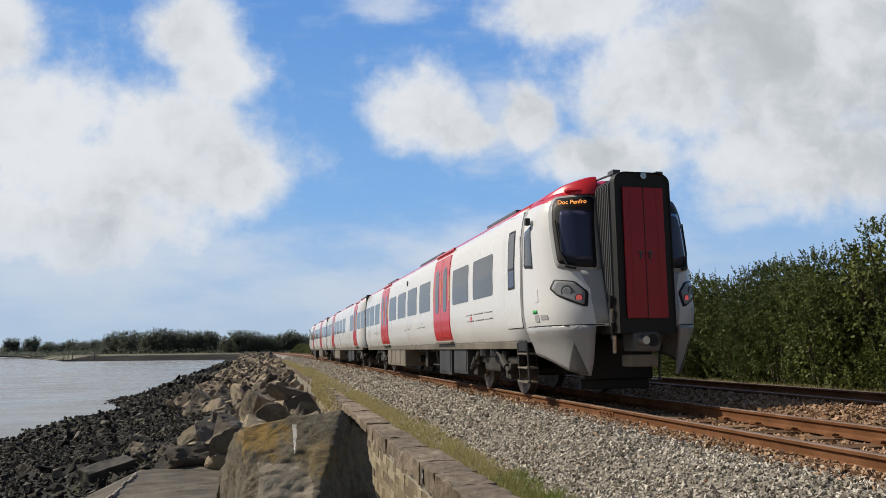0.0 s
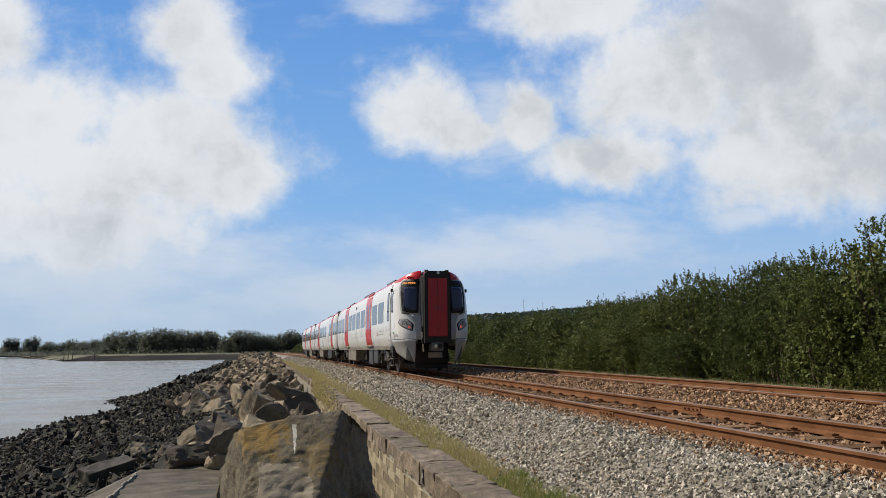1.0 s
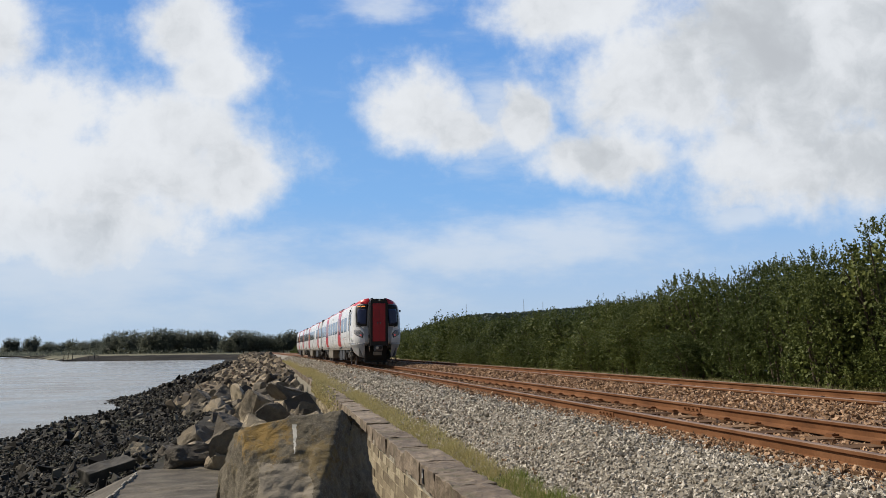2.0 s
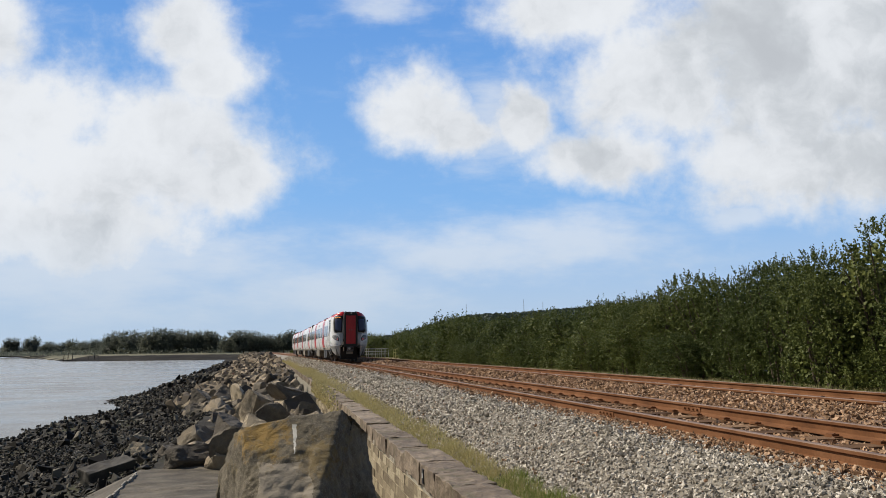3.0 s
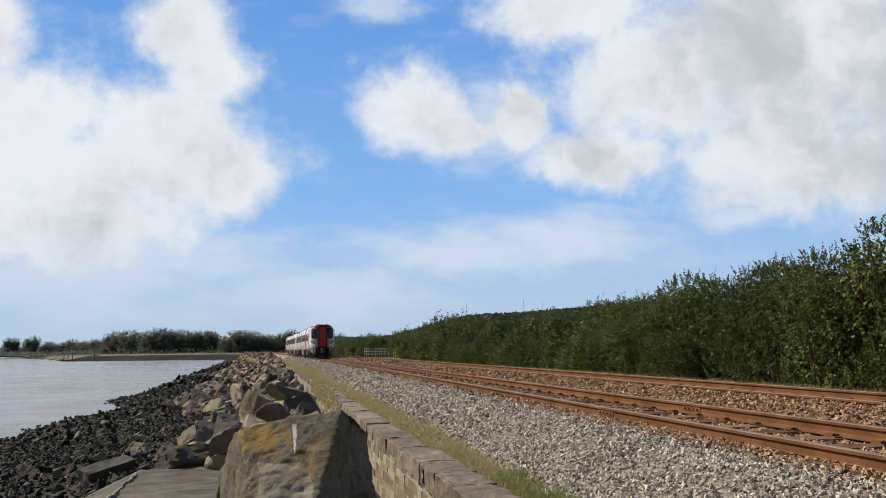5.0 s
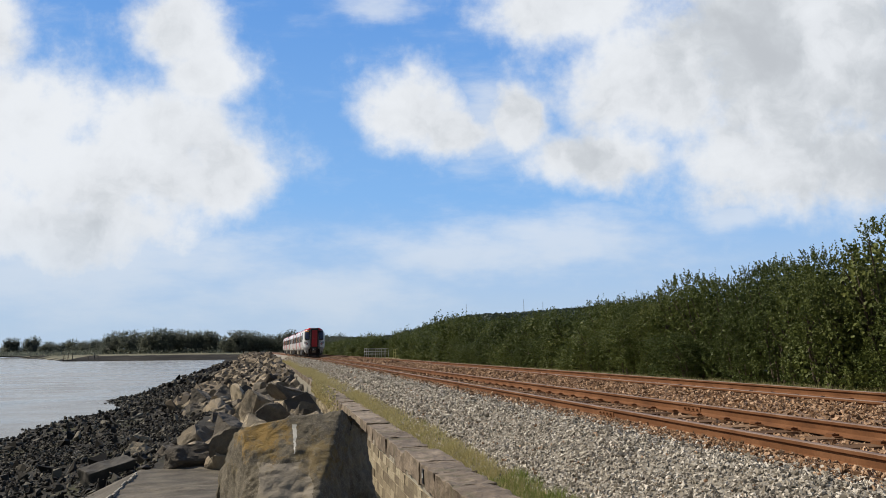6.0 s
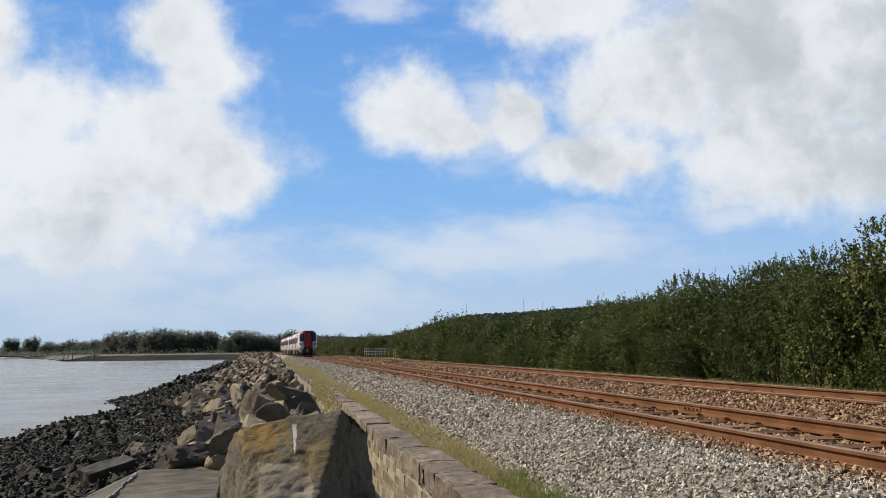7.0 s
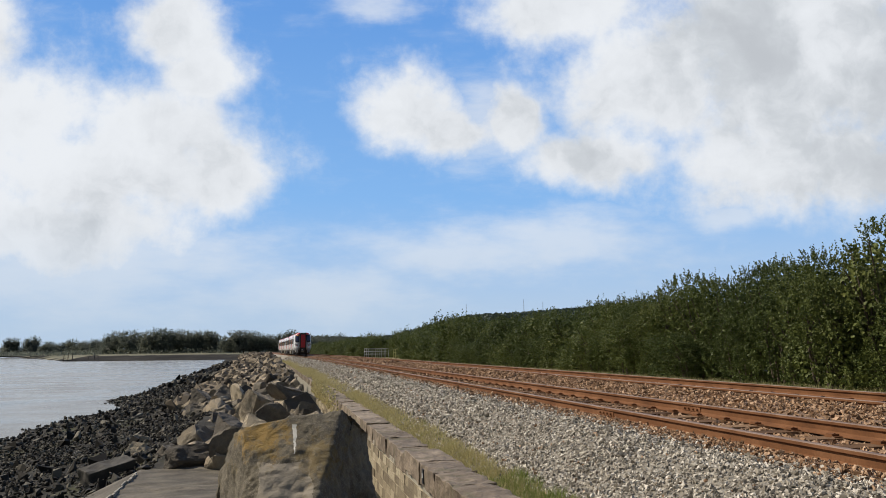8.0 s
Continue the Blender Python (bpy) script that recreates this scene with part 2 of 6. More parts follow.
    dens = net.math("ADD", dens, net.math("MULTIPLY", net.math("SUBTRACT", wisps, 0.5), 0.22))
    cover = net.range(dens, 0.26, 1.05)
    streak = net.noise(net.add("ShaderNodeMapping", {"Vector": flat, "Scale": (0.1, 0.32, 1.0)}).outputs[0], 1.0, 7.0, 0.6)
    veil = net.range(net.math("ADD", gather(veils, P, 0.5), net.math("MULTIPLY", net.math("SUBTRACT", streak, 0.5), 1.3)), 0.1, 1.05, 0.0, 0.68)
    cover = net.math("MAXIMUM", cover, veil)
    # bright rims, greyer thick parts and undersides
    billow = net.noise(P, 0.062, 4.0, 0.5)
    body = net.math("ADD", net.math("MULTIPLY", total, 0.6), net.math("MULTIPLY", net.math("SUBTRACT", billow, 0.5), 2.0))
    body = net.math("ADD", body, net.math("MULTIPLY", net.math("SUBTRACT", net.noise(P, 0.28, 6.0, 0.6), 0.5), 0.8))
    # the banks inland are heavier than those over the water
    body = net.math("ADD", body, net.math("MULTIPLY", px, 0.0045))
    thick = net.range(body, 0.1, 1.2)
    white = net.ramp(thick, [(0.0, (0.82, 0.85, 0.89)), (0.35, (0.74, 0.77, 0.81)), (0.7, (0.60, 0.635, 0.675)), (1.0, (0.52, 0.55, 0.59))])
    rim = net.math("SUBTRACT", 1.0, net.range(dens, 0.5, 1.0))
    white = net.mix(net.math("MULTIPLY", rim, 0.35), white, (0.70, 0.76, 0.83))
    elev = net.math("DIVIDE", net.add("ShaderNodeSeparateXYZ", {0: pos}).outputs[2], R)
    blue = net.ramp(elev, [(0.0, (0.46, 0.61, 0.79)), (0.08, (0.35, 0.55, 0.84)), (0.2, (0.235, 0.47, 0.84)), (0.42, (0.14, 0.34, 0.75)), (1.0, (0.06, 0.2, 0.6))])
    haze = net.range(elev, 0.0, 0.2, 0.6, 0.0)
    col = net.mix(cover, blue, white)
    col = net.mix(haze, col, (0.49, 0.60, 0.73))
    em = net.add("ShaderNodeEmission", {"Color": col, "Strength": 0.97})
    out = net.add("ShaderNodeOutputMaterial")
    t.links.new(em.outputs[0], out.inputs[0])
    ob = mesh_object("sky_backdrop", verts, faces, m, smooth=True)
    ob.location = EYE
    return tagged(ob, "blue sky with drifting white and grey cumulus clouds", "sky", kind="structure")


sky_backdrop = make_sky()


# ---- ground ----
X1 = 4.663          # near rail of the near track
GAUGE = 1.505       # rail centre to rail centre
X3 = X1 + GAUGE + 1.856
TRACKS = [X1, X1 + GAUGE, X3, X3 + GAUGE]
RAIL_LIFT = [0.0, 0.0, 0.08, 0.08]
PROFILE = [(-4000, -6.0), (-60, -4.2), (-24, -3.4), (-10.2, -2.5), (-6.0, -1.98), (-4.2, -1.75), (-2.4, -1.25), (-2.0, -1.08), (0.95, -1.1), (1.1, -1.6), (1.86, -1.6), (1.92, -0.82), (2.2, -0.78), (2.5, -0.70),
           (2.85, -0.56), (3.3, -0.36), (3.75, -0.18), (3.95, -0.14), (4.58, -0.125), (4.72, -0.185), (6.22, -0.185), (6.32, -0.10), (6.75, -0.01), (7.3, 0.035), (7.85, 0.02), (7.98, -0.03), (8.1, -0.09), (9.4, -0.09), (9.7, -0.05), (10.4, -0.06), (10.9, -0.14), (12.0, -0.42), (15.0, -0.45), (22.0, -0.3), (60, -0.2), (4000, 2.0)]


def profile(u):
    for (a, za), (b, zb) in zip(PROFILE, PROFILE[1:]):
        if a <= u <= b:
            return za + (zb - za) * (u - a) / (b - a)
    return PROFILE[0][1] if u < 0 else PROFILE[-1][1]


def far_bank(x, y):
    """Height of the flats that close the bay."""
    if x > -18:
        edge = 300 + (-18 - x) * 0.1
    elif x > -85:
        edge = 308 + (-x - 18) * 0.24
    else:
        edge = 335 + (-x - 85) * 2.9
    edge += 5.0 * noise.noise((x * 0.06, 0.3, 0.0))
    d = y - edge + 6.0 * noise.noise((x * 0.11, y * 0.05, 4.0))
    if d < -30:
        return -9.0
    if d < 22:
        return -2.5 + d * 0.062
    if d < 52:
        return -1.136 + (d - 22) * 0.022
    return min(-0.476 + (d - 52) * 0.008, 0.35)


def ground_z(x, y):
    u = x - bend(y)
    z = profile(u)
    if u < -2.4:
        shore = 0.0
        if u > -40:
            shore = 0.06 * noise.noise((u * 0.3, y * 0.12, 0.0)) + 0.07 * noise.noise((u * 0.9, y * 0.6, 3.0))
            shore += -0.13 * math.exp(-((y - 49) / 5.0) ** 2 - ((u + 9.0) / 2.2) ** 2) + 0.05 * math.exp(-((y - 58) / 4.0) ** 2 - ((u + 10) / 2.5) ** 2)
        z = z + shore * min(1.0, (-2.4 - u) / 1.5)
        if y > 200:
            z = max(z, far_bank(x, y))
    elif 2.5 < u < 3.9:
        z += 0.02 * noise.noise((u * 2.0, y * 1.1, 0.0))
    return z


def make_ground():
    us = [-4000, -2000, -1000, -600, -400, -300, -240, -200, -170, -145, -120, -105, -90, -80, -70, -60, -52, -45, -40, -35, -30, -26, -22]
    us += list(np.arange(-19, -2.4, 0.6)) + [-2.4, -2.0, -1.0, 0, 0.95, 1.1, 1.86, 1.92, 2.2, 2.35, 2.5, 2.85, 3.3, 3.75, 3.95, 4.2, 4.58, 4.72, 5.4, 6.22, 6.32, 6.75, 7.3, 7.85, 7.98, 8.1, 8.7, 9.4, 9.7, 10.4, 10.9, 12, 13.5, 15, 18, 22, 30, 45, 60, 100, 200, 400, 1000, 2000, 4000]
    ys = [-600, -200, -60, -20, -8, -3] + list(np.arange(0, 70, 1.0)) + list(np.arange(70, 200, 5.0)) + list(np.arange(200, 460, 8.0)) + [480, 510, 550, 600, 660, 730, 800, 900, 1100, 1500, 2200, 3200, 4200]
    verts = []
    for y in ys:
        for u in us:
            x = u + bend(y)
            verts.append((x, y, ground_z(x, y)))
    n = len(us)
    faces, mats = [], []
    for j in range(len(ys) - 1):
        for i in range(n - 1):
            k = j * n + i
            faces.append((k, k + 1, k + n + 1, k + n))
            u, y = (us[i] + us[i + 1]) / 2, (ys[j] + ys[j + 1]) / 2
            x = u + bend(y)
            z = ground_z(x, y)
            if u < -2.4:
                mats.append(5 if z > (-0.62 if x > -82 else -2.2) and y > 250 or y > 500 and z > -2.2 else (4 if y > 230 else 0))
            elif u < 1.86:
                mats.append(0)
            elif u < 2.5:
                mats.append(1)
            elif u < 4.2:
                mats.append(2)
            elif u < 10.9:
                mats.append(3)
            else:
                mats.append(1 if y < 400 else 5)
    ob = mesh_object("ground", verts, faces, [BEACH, TURF, BALLAST_BED, TRACK_BED, MUD, MARSH], mats, smooth=True)
    return tagged(ob, "foreshore, railway formation and flat fields under the line", "ground", kind="structure")


make_ground()


def make_water():
    m, net, p = material("estuary_water")
    co = net.add("ShaderNodeTexCoord").outputs["Object"]
    st = net.add("ShaderNodeMapping", {"Vector": co, "Scale": (0.7, 1.0, 1.0)}).outputs[0]
    fine = net.noise(st, 1.6, 4.0, 0.6)
    mid = net.noise(st, 0.22, 3.0, 0.5)
    big = net.noise(co, 0.02, 3.0, 0.5)
    link(net, net.ramp(big, [(0.3, (0.15, 0.145, 0.125)), (0.7, (0.22, 0.215, 0.195))]), p, "Base Color")
    link(net, net.range(mid, 0.3, 0.7, 0.12, 0.3), p, "Roughness")
    p.inputs["IOR"].default_value = 1.33
    h = net.math("ADD", net.math("MULTIPLY", fine, 0.35), mid)
    b = net.add("ShaderNodeBump", {"Strength": 0.5, "Distance": 0.22, "Height": h})
    link(net, b.outputs[0], p, "Normal")
    xs = [-3000, -1500, -800, -400, -200, -100, -50, -25, -8]
    ys = [-400, -100, 0, 50, 100, 200, 350, 600, 1000, 2000]
    verts = [(x, y, -2.5) for y in ys for x in xs]
    n = len(xs)
    faces = [(j * n + i, j * n + i + 1, j * n + n + i + 1, j * n + n + i) for j in range(len(ys) - 1) for i in range(n - 1)]
    return tagged(mesh_object("water", verts, faces, m), "calm silvery grey estuary water at low tide", "water", kind="structure")


make_water()
# ---- railway track ----
def sweep(name, shape, x_of, ys, mat_of, mats, parent, z0=0.0):
    """A section (x, z pairs, closed) drawn along the line."""
    verts, faces, fm = [], [], []
    n = len(shape)
    for y in ys:
        a = heading(y)
        for sx, sz in shape:
            verts.append((x_of + bend(y) + sx * math.cos(a), y - sx * math.sin(a), z0 + sz))
    for j in range(len(ys) - 1):
        for i in range(n):
            k, l = j * n + i, j * n + (i + 1) % n
            faces.append((k, k + n, l + n, l))
            fm.append(mat_of[i])
    faces.append(tuple(range(n)))
    faces.append(tuple(reversed(range((len(ys) - 1) * n, len(ys) * n))))
    fm += [0, 0]
    return mesh_object(name, verts, faces, mats, fm, parent=parent)


RAIL = [(-0.07, -0.159), (-0.07, -0.148), (-0.02, -0.128), (-0.009, -0.115), (-0.009, -0.05), (-0.034, -0.036), (-0.035, -0.008), (-0.027, 0.0),
        (0.027, 0.0), (0.035, -0.008), (0.034, -0.036), (0.009, -0.05), (0.009, -0.115), (0.02, -0.128), (0.07, -0.148), (0.07, -0.159)]
RAIL_MATS = [0, 0, 0, 0, 0, 0, 1, 1, 1, 0, 0, 0, 0, 0, 0, 0]


def make_track(first, lift, label, joint):
    root = tagged(new("railway_track"), label, "railway track", "running lines", "structure")
    for k in range(2):
        x = first + k * GAUGE
        gap = joint + k * 0.25
        ys_a = list(np.arange(-14, gap - 0.2, 3.0)) + [gap - 0.006]
        ys_b = [gap + 0.006] + list(np.arange(gap + 2, 60, 3.0)) + list(np.arange(60, 460, 10.0))
        for ys in (ys_a, ys_b):
            sweep("rail", RAIL, x, ys, RAIL_MATS, [RUST, RAIL_TOP], root, lift)
    # joint plates
    for k in range(2):
        x = first + k * GAUGE + bend(joint)
        joint += k * 0.25
        for s in (-1, 1):
            bm = bmesh.new()
            add_box(bm, x + s * 0.011 - 0.009, x + s * 0.011 + 0.009, joint - 0.25, joint + 0.25, lift - 0.118, lift - 0.045, 0.004)
            for d in (-0.17, -0.06, 0.06, 0.17):
                add_rod(bm, (x + s * 0.018, joint + d, lift - 0.08), (x + s * 0.045, joint + d, lift - 0.08), 0.016, 6)
            part("fishplate", bm, RUST, root)
    # sleepers, with a chair and a clip at each rail
    bm = box(-1.28, 1.28, -0.125, 0.125, -0.30, -0.158, 0.012)
    sleeper_mesh = None
    clip_bm = bmesh.new()
    add_box(clip_bm, -0.17, 0.17, -0.085, 0.085, -0.168, -0.145)
    for s in (-1, 1):
        add_box(clip_bm, s * 0.125 - 0.045, s * 0.125 + 0.045, -0.05, 0.05, -0.157, -0.121)
        add_rod(clip_bm, (s * 0.06, -0.045, -0.132), (s * 0.135, 0.045, -0.124), 0.014, 6)
    clip_mesh = None
    y = -9.0 + (0.2 if lift else 0.0)
    n = 0
    while y < 95:
        c = first + GAUGE / 2 + bend(y)
        m = Matrix.Translation((c, y, lift)) @ Matrix.Rotation(-heading(y) + random.uniform(-0.008, 0.008), 4, "Z")
        if sleeper_mesh is None:
            ob = part("sleeper", bm, SLEEPER, root)
            sleeper_mesh = ob.data
        else:
            ob = new("sleeper", sleeper_mesh)
            ob.parent = root
        ob.matrix_basis = m
        if y < 60:
            for s in (-0.5, 0.5):
                if clip_mesh is None:
                    cl = part("rail_clip", clip_bm, RUST, ob)
                    clip_mesh = cl.data
                else:
                    cl = new("rail_clip", clip_mesh)
                    cl.parent = ob
                cl.matrix_basis = Matrix.Translation((s * GAUGE, 0, 0)) @ Matrix.Rotation(math.pi if s > 0 else 0.0, 4, "Z")
        y += 0.68
        n += 1
    return root


make_track(X1, 0.0, "rust-brown running rails on weathered sleepers in stone ballast", 10.14)
make_track(X3, 0.08, "rust-brown rails of the far line beside the hedge", 21.0)


# ---- sea wall ----
WL, WR, WT = 1.79, 2.28, -0.58   # water face, land face, top


def block_mesh(name, w, l, h, mat, seed, chip=0.012):
    """A worn squared stone, centred, with softened edges."""
    rnd = random.Random(seed)
    bm = bmesh.new()
    add_box(bm, -w / 2, w / 2, -l / 2, l / 2, -h / 2, h / 2)
    bmesh.ops.bevel(bm, geom=bm.edges[:], offset=min(w, l, h) * 0.028, segments=1, affect="EDGES")
    if chip:
        bmesh.ops.subdivide_edges(bm, edges=[e for e in bm.edges if e.calc_length() > 0.15], cuts=5, use_grid_fill=True)
    for v in bm.verts:
        v.co += Vector((noise.noise(v.co * 7 + Vector((seed, 0, 0))), 0.3 * noise.noise(v.co * 7 + Vector((0, seed, 0))), noise.noise(v.co * 6 + Vector((0, 0, seed))))) * chip * 1.6
    me = bpy.data.meshes.new(name)
    bm.normal_update()
    bm.to_mesh(me)
    bm.free()
    me.materials.append(mat)
    return me


def make_wall():
    root = tagged(new("sea_wall"), "old stone sea wall with worn brown coping beside the railway", "sea wall", kind="structure")
    core = sweep("wall_core", [(WL + 0.014, -1.9), (WL + 0.014, WT - 0.22), (WR - 0.04, WT - 0.22), (WR - 0.04, -1.9)], 0.0, list(np.arange(-14, 60, 2.0)) + list(np.arange(60, 330, 10.0)), [0] * 4, [MORTAR], root)
    tagged(core, "pale lime mortar core")
    copings = [block_mesh("coping", WR - WL, 1.0, 0.27, COPING, s, 0.018) for s in range(6)]
    y = -14.0
    rnd = random.Random(5)
    while y < 100:
        l = rnd.uniform(0.55, 1.3) if y < 60 else rnd.uniform(1.6, 2.4)
        if y < 10.5 < y + l:
            l = 10.5 - y
        ob = new("coping_stone", rnd.choice(copings))
        ob.parent = root
        yc = y + l / 2
        up = 0.055 if yc < 10.5 else rnd.uniform(-0.03, 0.012)
        side = -0.02 if yc < 10.5 else rnd.uniform(-0.012, 0.012)
        ob.matrix_basis = Matrix.Translation((WL + (WR - WL) / 2 + side + bend(yc), yc, WT - 0.135 + up)) @ Matrix.Rotation(-heading(yc) + rnd.uniform(-0.006, 0.006), 4, "Z") @ Matrix.Diagonal((1, l + 0.002, 1, 1))
        y += l
    faces = [block_mesh("face_stone", 0.16, 1.0, 1.0, WALL_STONE, 20 + s, 0.0) for s in range(5)]
    for me in faces:
        for v in me.vertices:
            v.co.x += random.uniform(-0.004, 0.004)
    z = WT - 0.285
    row = 0
    while z > -1.7:
        h = (0.13, 0.12, 0.15, 0.13, 0.14, 0.17, 0.17)[row % 7]
        y = 5.0 + rnd.uniform(0, 0.3)
        while y < (34 if row < 4 else 21 if row < 6 else 15):
            l = rnd.uniform(0.2, 0.46)
            ob = new("wall_stone", rnd.choice(faces))
            ob.parent = root
            yc = y + l / 2
            batter = 0.03 * (WT - z)
            ob.matrix_basis = Matrix.Translation((WL + 0.085 - batter + bend(yc) + rnd.uniform(-0.006, 0.006), yc, z - h / 2)) @ Matrix.Diagonal((1, l - 0.006, h - 0.007, 1))
            y += l
        z -= h
        row += 1
    # small dark plate fixed to the coping
    sign = tagged(new("wall_plate"), "small dark plate with a white mark fixed on the wall", "sign")
    sign.location = (WL - 0.035, 9.1, -0.66)
    part("plate", box(-0.006, 0.006, -0.05, 0.05, -0.085, 0.085, 0.004), material_plain("black_plate", (0.015, 0.015, 0.018), 0.5), sign)
    part("mark", box(-0.010, -0.007, -0.022, 0.022, -0.02, 0.035, 0.001), material_plain("white_mark", (0.75, 0.75, 0.72), 0.6), sign)
    return root


def material_plain(name, col, rough=0.5, metal=0.0, coat=0.0, var=0.12):
    """Paint, plastic or metal with slight mottling and grime."""
    m, net, p = material(name)
    co = net.add("ShaderNodeTexCoord").outputs["Object"]
    f = net.noise(co, 1.3, 5.0, 0.6)
    g = net.noise(co, 7.0, 2.0, 0.5)
    f = net.math("ADD", net.math("MULTIPLY", f, 0.75), net.math("MULTIPLY", g, 0.25))
    dark = tuple(c * (1 - var) for c in col)
    light = tuple(min(1.0, c * (1 + var * 0.5)) for c in col)
    link(net, net.ramp(f, [(0.3, dark), (0.7, light)]), p, "Base Color")
    link(net, net.range(net.noise(co, 0.7, 2.0), 0.3, 0.7, max(0.02, rough - 0.05), min(1, rough + 0.06)), p, "Roughness")
    p.inputs["Metallic"].default_value = metal
    p.inputs["Coat Weight"].default_value = coat
    p.inputs["Coat Roughness"].default_value = 0.08
    return m


make_wall()
# ---- train ----
WHITE = material_plain("white_train_paint", (0.76, 0.765, 0.77), 0.3, 0, 0.25, 0.025)
SILVER = material_plain("grey_train_paint", (0.40, 0.405, 0.41), 0.35, 0, 0.2, 0.08)
DARKGREY = material_plain("dark_grey_paint", (0.09, 0.09, 0.095), 0.45, 0, 0, 0.15)
RED = material_plain("red_train_paint", (0.62, 0.022, 0.03), 0.3, 0, 0.25, 0.06)
# darker grey that paints the shade of the skirt's turned-away facet
SHADED_FACET = material_plain("shaded_skirt_grey", (0.10, 0.102, 0.104), 0.45, 0, 0.1, 0.1)
DOOR_RED = material_plain("dark_red_gangway_door", (0.40, 0.011, 0.024), 0.45, 0, 0.1, 0.08)
BLACK = material_plain("black_rubber", (0.012, 0.012, 0.013), 0.6, 0, 0, 0.2)
BELLOWS = material_plain("dark_bellows_fabric", (0.075, 0.077, 0.082), 0.75, 0, 0, 0.25)
UNDER = surface("dirty_underframe", [(0.0, (0.012, 0.011, 0.010)), (0.5, (0.032, 0.028, 0.024)), (1.0, (0.085, 0.074, 0.062))], 3, 40, 0.75, 0.2, 0.004)
BEIGE = surface("dusty_equipment_case", [(0.0, (0.12, 0.10, 0.072)), (0.5, (0.20, 0.172, 0.128)), (1.0, (0.27, 0.235, 0.185))], 1.5, 30, 0.6, 0.05, 0.004)
CASE = surface("grey_equipment_case", [(0.0, (0.022, 0.022, 0.023)), (0.5, (0.042, 0.042, 0.044)), (1.0, (0.075, 0.074, 0.072))], 1.5, 30, 0.6, 0.05, 0.004)
SOLE = surface("dusty_solebar", [(0.0, (0.09, 0.075, 0.055)), (0.5, (0.155, 0.133, 0.10)), (1.0, (0.23, 0.20, 0.155))], 1.2, 30, 0.6, 0.05, 0.004)
WHEEL = surface("wheel_steel", [(0.0, (0.06, 0.05, 0.045)), (0.5, (0.13, 0.11, 0.10)), (1.0, (0.25, 0.23, 0.21))], 4, 40, 0.5, 0.1, 0.003, metal=0.6)
YELLOW = material_plain("yellow_paint", (0.70, 0.60, 0.12), 0.5, 0, 0, 0.15)
CHROME = material_plain("bright_metal", (0.6, 0.6, 0.6), 0.3, 0.9)
GREEN = material_plain("green_sticker", (0.05, 0.42, 0.10), 0.5)
MARKS = material_plain("grey_lettering", (0.42, 0.42, 0.43), 0.5)


def glass_paint(name, col, rough=0.05):
    m, net, p = material(name)
    co = net.add("ShaderNodeTexCoord").outputs["Object"]
    link(net, net.ramp(net.noise(co, 0.8, 3.0), [(0.3, tuple(c * 0.8 for c in col)), (0.7, col)]), p, "Base Color")
    p.inputs["Roughness"].default_value = rough
    p.inputs["IOR"].default_value = 1.5
    return m


GLASS = glass_paint("tinted_train_glass", (0.085, 0.095, 0.105))
# the blue in this glass colour stands for reflected sky
SCREEN = glass_paint("sky_tinted_windscreen", (0.05, 0.058, 0.12))
LENS = glass_paint("headlight_lens", (0.34, 0.345, 0.355))


def glow(name, col, strength):
    m, net, p = material(name)
    p.inputs["Base Color"].default_value = (*[c * 0.3 for c in col], 1)
    p.inputs["Emission Color"].default_value = (*col, 1)
    p.inputs["Emission Strength"].default_value = strength
    return m


TAIL = glow("red_tail_light", (1.0, 0.17, 0.16), 0.38)
AMBER = glow("amber_led", (1.0, 0.36, 0.08), 1.6)

SECTION = [(0.95, 1.21), (1.0, 1.24), (1.1, 1.285), (1.25, 1.325), (1.45, 1.35), (1.7, 1.355), (2.3, 1.35), (2.75, 1.325), (3.0, 1.29), (3.15, 1.245), (3.25, 1.19), (3.34, 1.10), (3.45, 0.90), (3.54, 0.55), (3.59, 0.0)]
LEN = 24.0
NOSE = 1.75   # length of the shaped cab end


def half_width(z):
    for (a, xa), (b, xb) in zip(SECTION, SECTION[1:]):
        if a <= z <= b:
            return xa + (xb - xa) * (z - a) / (b - a)
    return SECTION[0][1] - (SECTION[0][0] - z) * 0.35 if z < SECTION[0][0] else 0.0


FRONT = [(0.30, 0.40), (0.60, 0.34), (1.0, 0.30), (1.2, 0.28), (1.45, 0.29), (1.7, 0.36), (2.1, 0.46), (2.7, 0.56), (3.2, 0.64), (3.34, 0.68), (3.45, 0.72), (3.54, 0.78), (3.59, 0.92)]


def front(z):
    for (a, ya), (b, yb) in zip(FRONT, FRONT[1:]):
        if a <= z <= b:
            return ya + (yb - ya) * (z - a) / (b - a)
    return FRONT[0][1] if z < FRONT[0][0] else FRONT[-1][1]


def on_side(y, z, side):
    """A point of the flat side, y from the car's near end."""
    return Vector((side * half_width(z), y, z))


def on_nose(q, z, side):
    """A point of the cab end; q from 0, at the middle, to 1, where the side begins."""
    th = min(q, 1.0) * math.pi / 2
    e = 2 / 3.4
    w, f = half_width(z), front(z)
    return Vector((side * w * math.sin(th) ** e, f + (NOSE - f) * (1 - math.cos(th) ** e), z))


